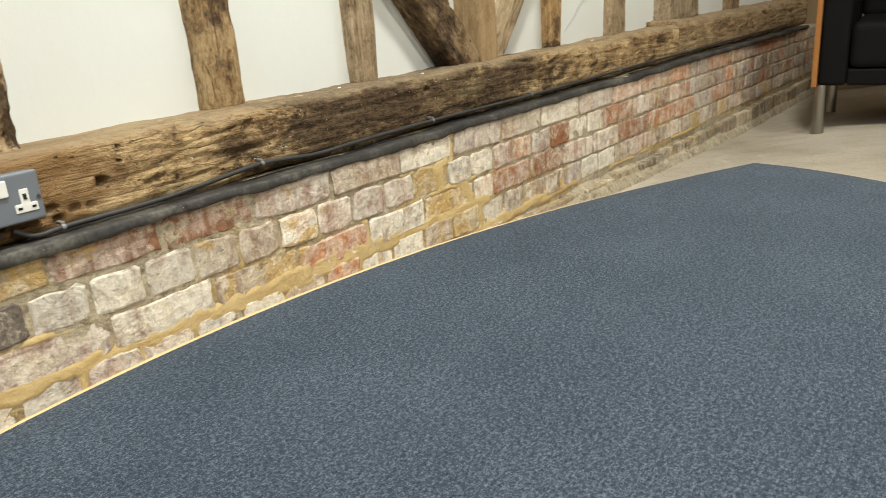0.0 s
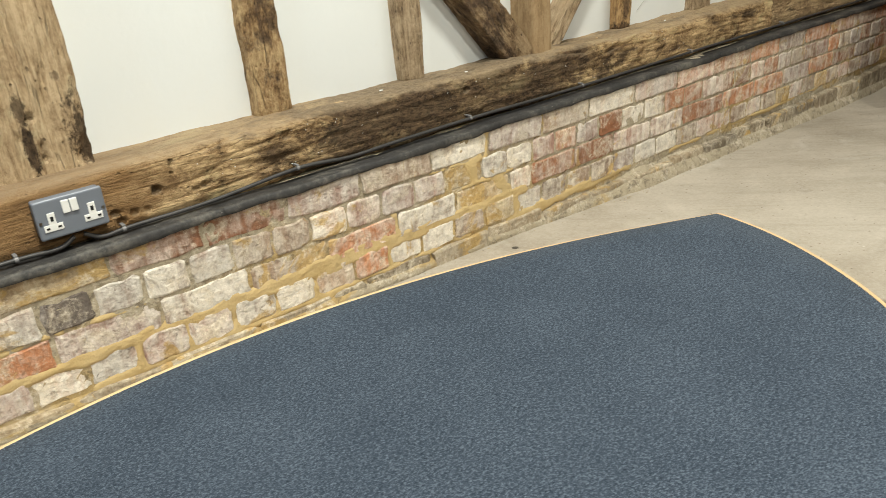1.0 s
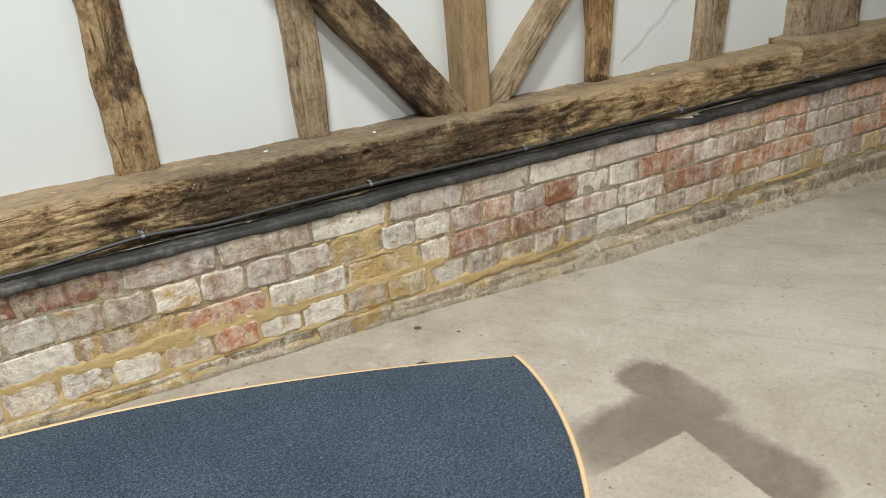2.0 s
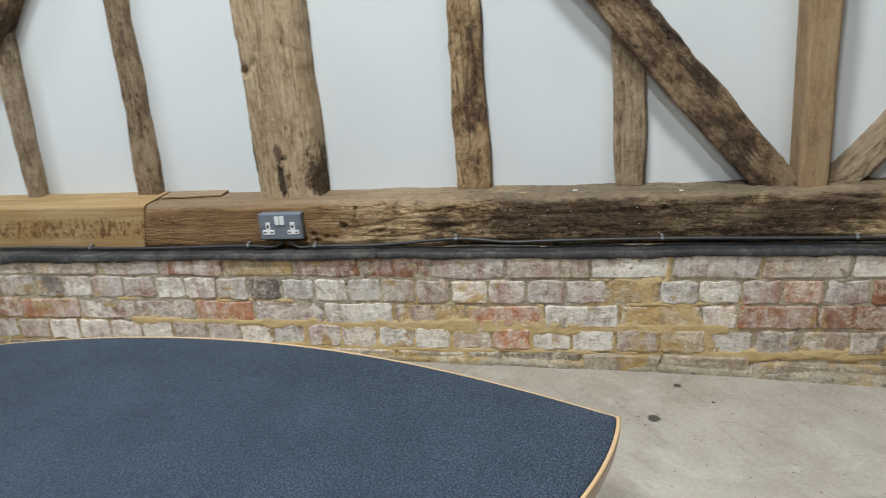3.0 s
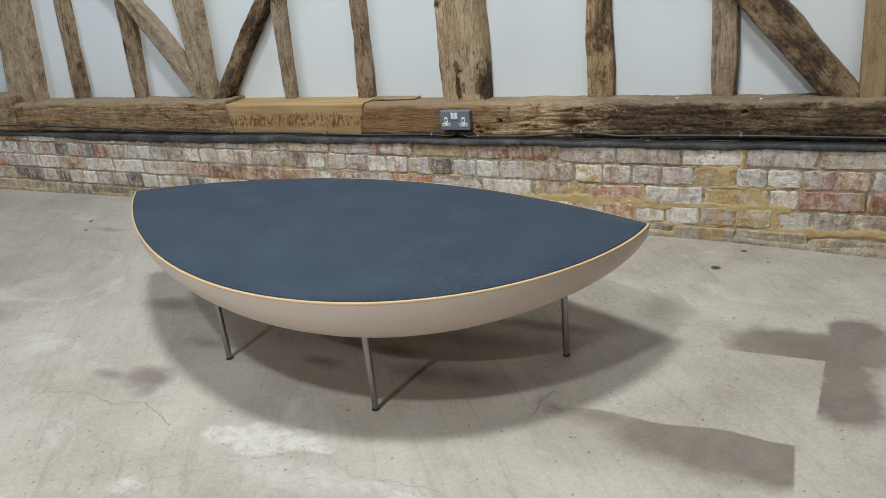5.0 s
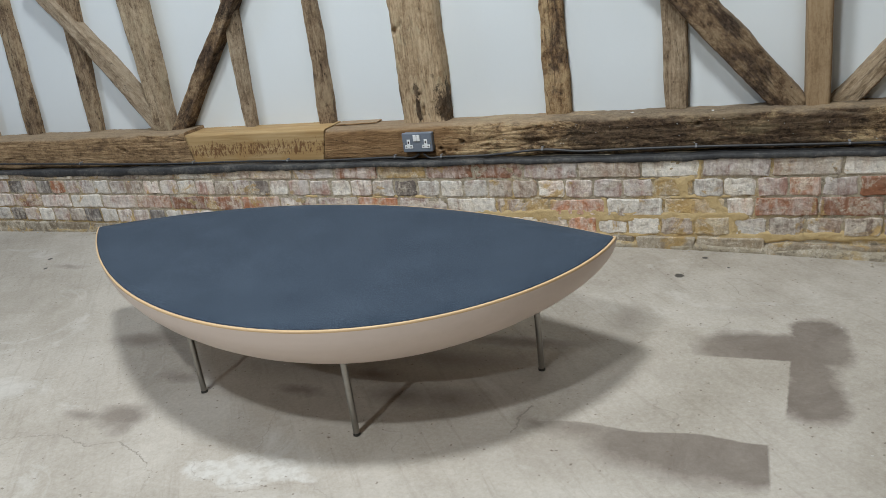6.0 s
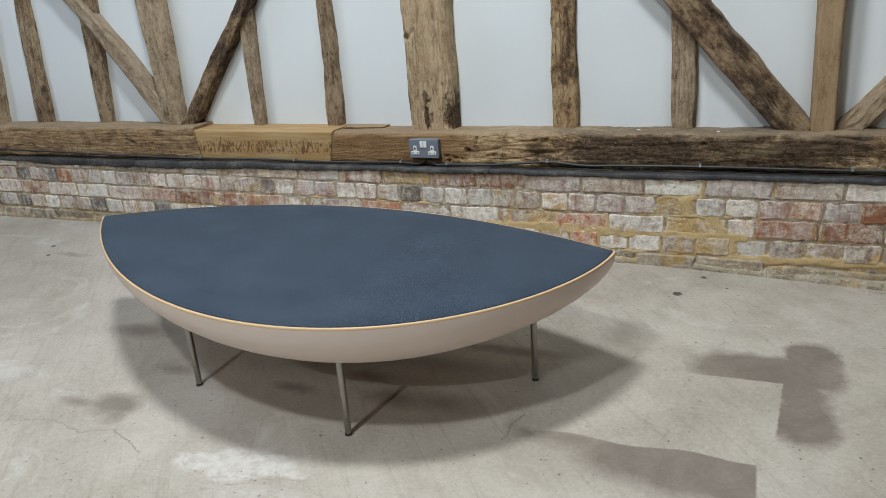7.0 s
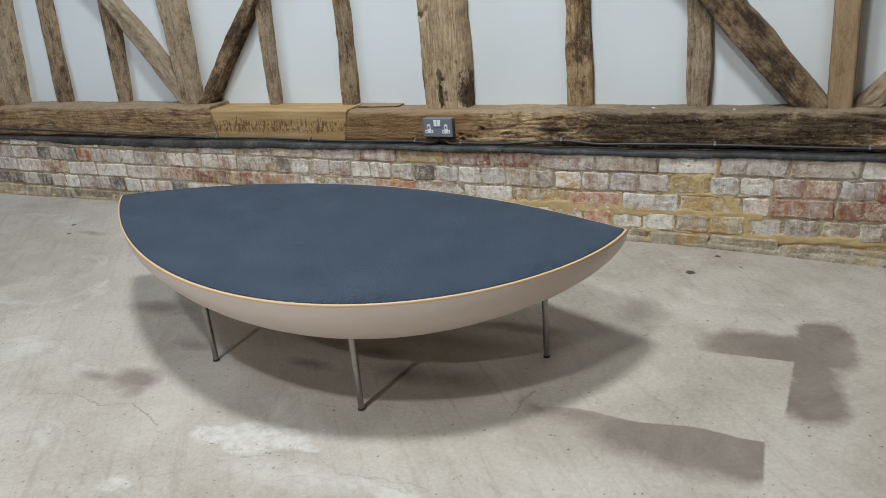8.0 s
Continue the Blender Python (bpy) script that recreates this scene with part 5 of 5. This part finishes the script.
# ---- mortar: smears over the joints and a crumbling fillet at the floor ----
SMEARS = [  # from x, z to x, z, half width
    (-0.45, 0.158, 0.40, 0.147, 0.018), (0.30, 0.146, 1.05, 0.142, 0.026), (0.90, 0.143, 1.45, 0.140, 0.022), (0.62, 0.155, 0.98, 0.150, 0.020),
    (1.38, 0.056, 2.02, 0.072, 0.020), (0.05, 0.068, 0.75, 0.060, 0.015), (0.70, 0.061, 1.20, 0.060, 0.008), (1.038, 0.30, 1.040, 0.378, 0.010),
    (1.285, 0.30, 1.29, 0.37, 0.007), (0.27, 0.135, 0.275, 0.07, 0.014), (0.392, 0.135, 0.396, 0.07, 0.013), (0.512, 0.135, 0.516, 0.07, 0.010), (0.15, 0.135, 0.155, 0.07, 0.012), (0.63, 0.135, 0.635, 0.07, 0.009),
    (0.915, 0.215, 0.925, 0.15, 0.010), (1.128, 0.135, 1.13, 0.07, 0.010), (1.25, 0.135, 1.255, 0.07, 0.010), (1.405, 0.14, 1.412, 0.07, 0.018), (0.88, 0.135, 0.885, 0.08, 0.007),
    (2.3, 0.060, 3.6, 0.062, 0.009), (-0.5, 0.236, 0.3, 0.226, 0.004), (1.10, 0.222, 1.40, 0.224, 0.006), (1.06, 0.300, 1.26, 0.300, 0.009), (1.215, 0.285, 1.225, 0.24, 0.020), (1.345, 0.195, 1.375, 0.165, 0.022),
]


def smears():
    """Sandy mortar slopped over the joints in later repairs: one uneven skin that shows only where it is thick."""
    x0, x1, z0, z1, step = -0.6, 3.6, 0.03, 0.385, 0.0065
    nx, nz = int((x1 - x0) / step), int((z1 - z0) / step)
    gx, gz = np.meshgrid(np.linspace(x0, x1, nx + 1), np.linspace(z0, z1, nz + 1))
    best = np.full(gx.shape, 1.0)
    for ax, az, bx, bz, hw in SMEARS:
        dx, dz = bx - ax, bz - az
        t = np.clip(((gx - ax) * dx + (gz - az) * dz) / (dx * dx + dz * dz), 0, 1)
        best = np.minimum(best, np.hypot(gx - ax - t * dx, gz - az - t * dz) - hw)
    verts = []
    for j in range(nz + 1):
        for i in range(nx + 1):
            x, z, d = gx[j, i], gz[j, i], best[j, i]
            if d < 0.05:
                d += 0.011 * noise.noise((x * 14, z * 30, 1)) + 0.006 * noise.noise((x * 60, z * 70, 2)) + 0.008 * noise.noise((x * 5, z * 5, 7))
                thick = 1 - smoothstep(-0.010, 0.012, d)
                y = 0.012 - thick * (0.0155 + 0.0030 * noise.noise((x * 35, z * 35, 3)))
            else:
                y = 0.012
            verts.append((x, y, z))
    w = nx + 1
    faces = []
    for j in range(nz):
        for i in range(nx):
            a = j * w + i
            if min(best[j, i], best[j, i + 1], best[j + 1, i], best[j + 1, i + 1]) < 0.045:
                faces.append((a, a + 1, a + w + 1, a + w))
    link_mesh("mortar_smear", verts, faces, M_SANDY, True, wall)


smears()


def fillet():
    verts, faces = [], []
    n, m = 900, 6
    for i in range(n + 1):
        x = lerp(-4.2, EAST - 0.02, i / n)
        f = floor_height(x, -0.02)
        reach = 0.022 + 0.045 * smoothstep(1.3, 2.2, x) + 0.012 * noise.noise((x * 5, 1, 1)) + 0.005 * noise.noise((x * 17, 1, 2))
        up = 0.034 + 0.035 * smoothstep(1.3, 2.2, x) + 0.016 * noise.noise((x * 5, 4, 1)) + 0.005 * noise.noise((x * 19, 4, 2))
        for k in range(m):
            t = k / (m - 1)
            verts.append((x, 0.01 - reach * (1 - t) - 0.012 * math.sin(math.pi * t), f - 0.006 + (up + 0.006) * t ** 0.8 + 0.0015 * noise.noise((x * 30, t * 3, 6))))
    for i in range(n):
        for k in range(m - 1):
            a = i * m + k
            faces.append((a, a + m, a + m + 1, a + 1))
    link_mesh("mortar_fillet", verts, faces, M_MORTAR, True, wall)


fillet()


# ---- hairline crack, crumbs and flecks ----
def plaster_crack():
    line = [Vector((lerp(2.36, 2.70, k / 20), 0.2335 - 0.006 * math.sin(math.pi * k / 20), lerp(0.575, 0.84, k / 20) + 0.012 * noise.noise((k * 0.35, 2, 5)))) for k in range(21)]
    v, f = tube(line, 0.0008, 6)
    link_mesh("plaster_crack", v, f, M_HAIR, True, wall)


def chips(name, label, category, material, places, seed):
    """Many small angular bits in one mesh: place, size and flattening of each."""
    rnd = random.Random(seed)
    verts, faces = [], []
    for x, y, z, size, flat in places:
        base = len(verts)
        for cx, cy, cz in ((1, 0, 0), (-1, 0, 0), (0, 1, 0), (0, -1, 0), (0, 0, 1), (0, 0, -1)):
            k = size * rnd.uniform(0.6, 1.2)
            verts.append((x + cx * k * flat[0], y + cy * k * flat[1], z + cz * k * flat[2]))
        faces += [tuple(base + i for i in t) for t in ((0, 2, 4), (2, 1, 4), (1, 3, 4), (3, 0, 4), (2, 0, 5), (1, 2, 5), (3, 1, 5), (0, 3, 5))]
    return tagged(link_mesh(name, verts, faces, material), label, category, kind="stuff")


def litter():
    rnd = random.Random(21)
    foot = []
    for _ in range(120):
        x = rnd.uniform(-2.6, 3.4) if rnd.random() < 0.6 else rnd.choice((1.95, -2.2, -1.9)) + rnd.gauss(0, 0.07)
        y = -0.026 - 0.045 * smoothstep(1.3, 2.2, x) - abs(rnd.gauss(0, 0.012))
        size = rnd.uniform(0.0015, 0.0045) if rnd.random() < 0.85 else rnd.uniform(0.004, 0.007)
        foot.append((x, y, floor_height(x, y) + size * 0.3, size, (1.0, 0.8, 0.55)))
    chips("mortar_crumbs", "crumbs of old mortar fallen along the foot of the wall", "rubble", M_MORTAR, foot, 3)
    flecks = [(rnd.uniform(0.3, 2.5), 0.0635, rnd.uniform(0.42, 0.525), rnd.uniform(0.0008, 0.0022), (1.2, 0.8, 1.0)) for _ in range(55)]
    chips("plaster_flecks", "tiny white plaster flecks stuck to the old sill beam", "flecks", M_WHITE, flecks, 4)


plaster_crack()
litter()
oak_slip()
for k, (cx, cy, sx) in enumerate(((0.86, 0.13, 0.020), (1.02, 0.15, 0.012), (1.98, 0.13, 0.012), (2.42, 0.14, 0.016), (0.50, 0.16, 0.008), (1.33, 0.12, 0.007), (-0.70, 0.15, 0.006))):
    crumb_mesh("plaster_crumb", k, (0.7 * sx, 0.004, 0.0025), M_WHITE if k % 2 else M_EDGE, cx, cy, 0.5345, "small pale flake fallen onto the sill beam", "crumb", "crumbs on the sill")
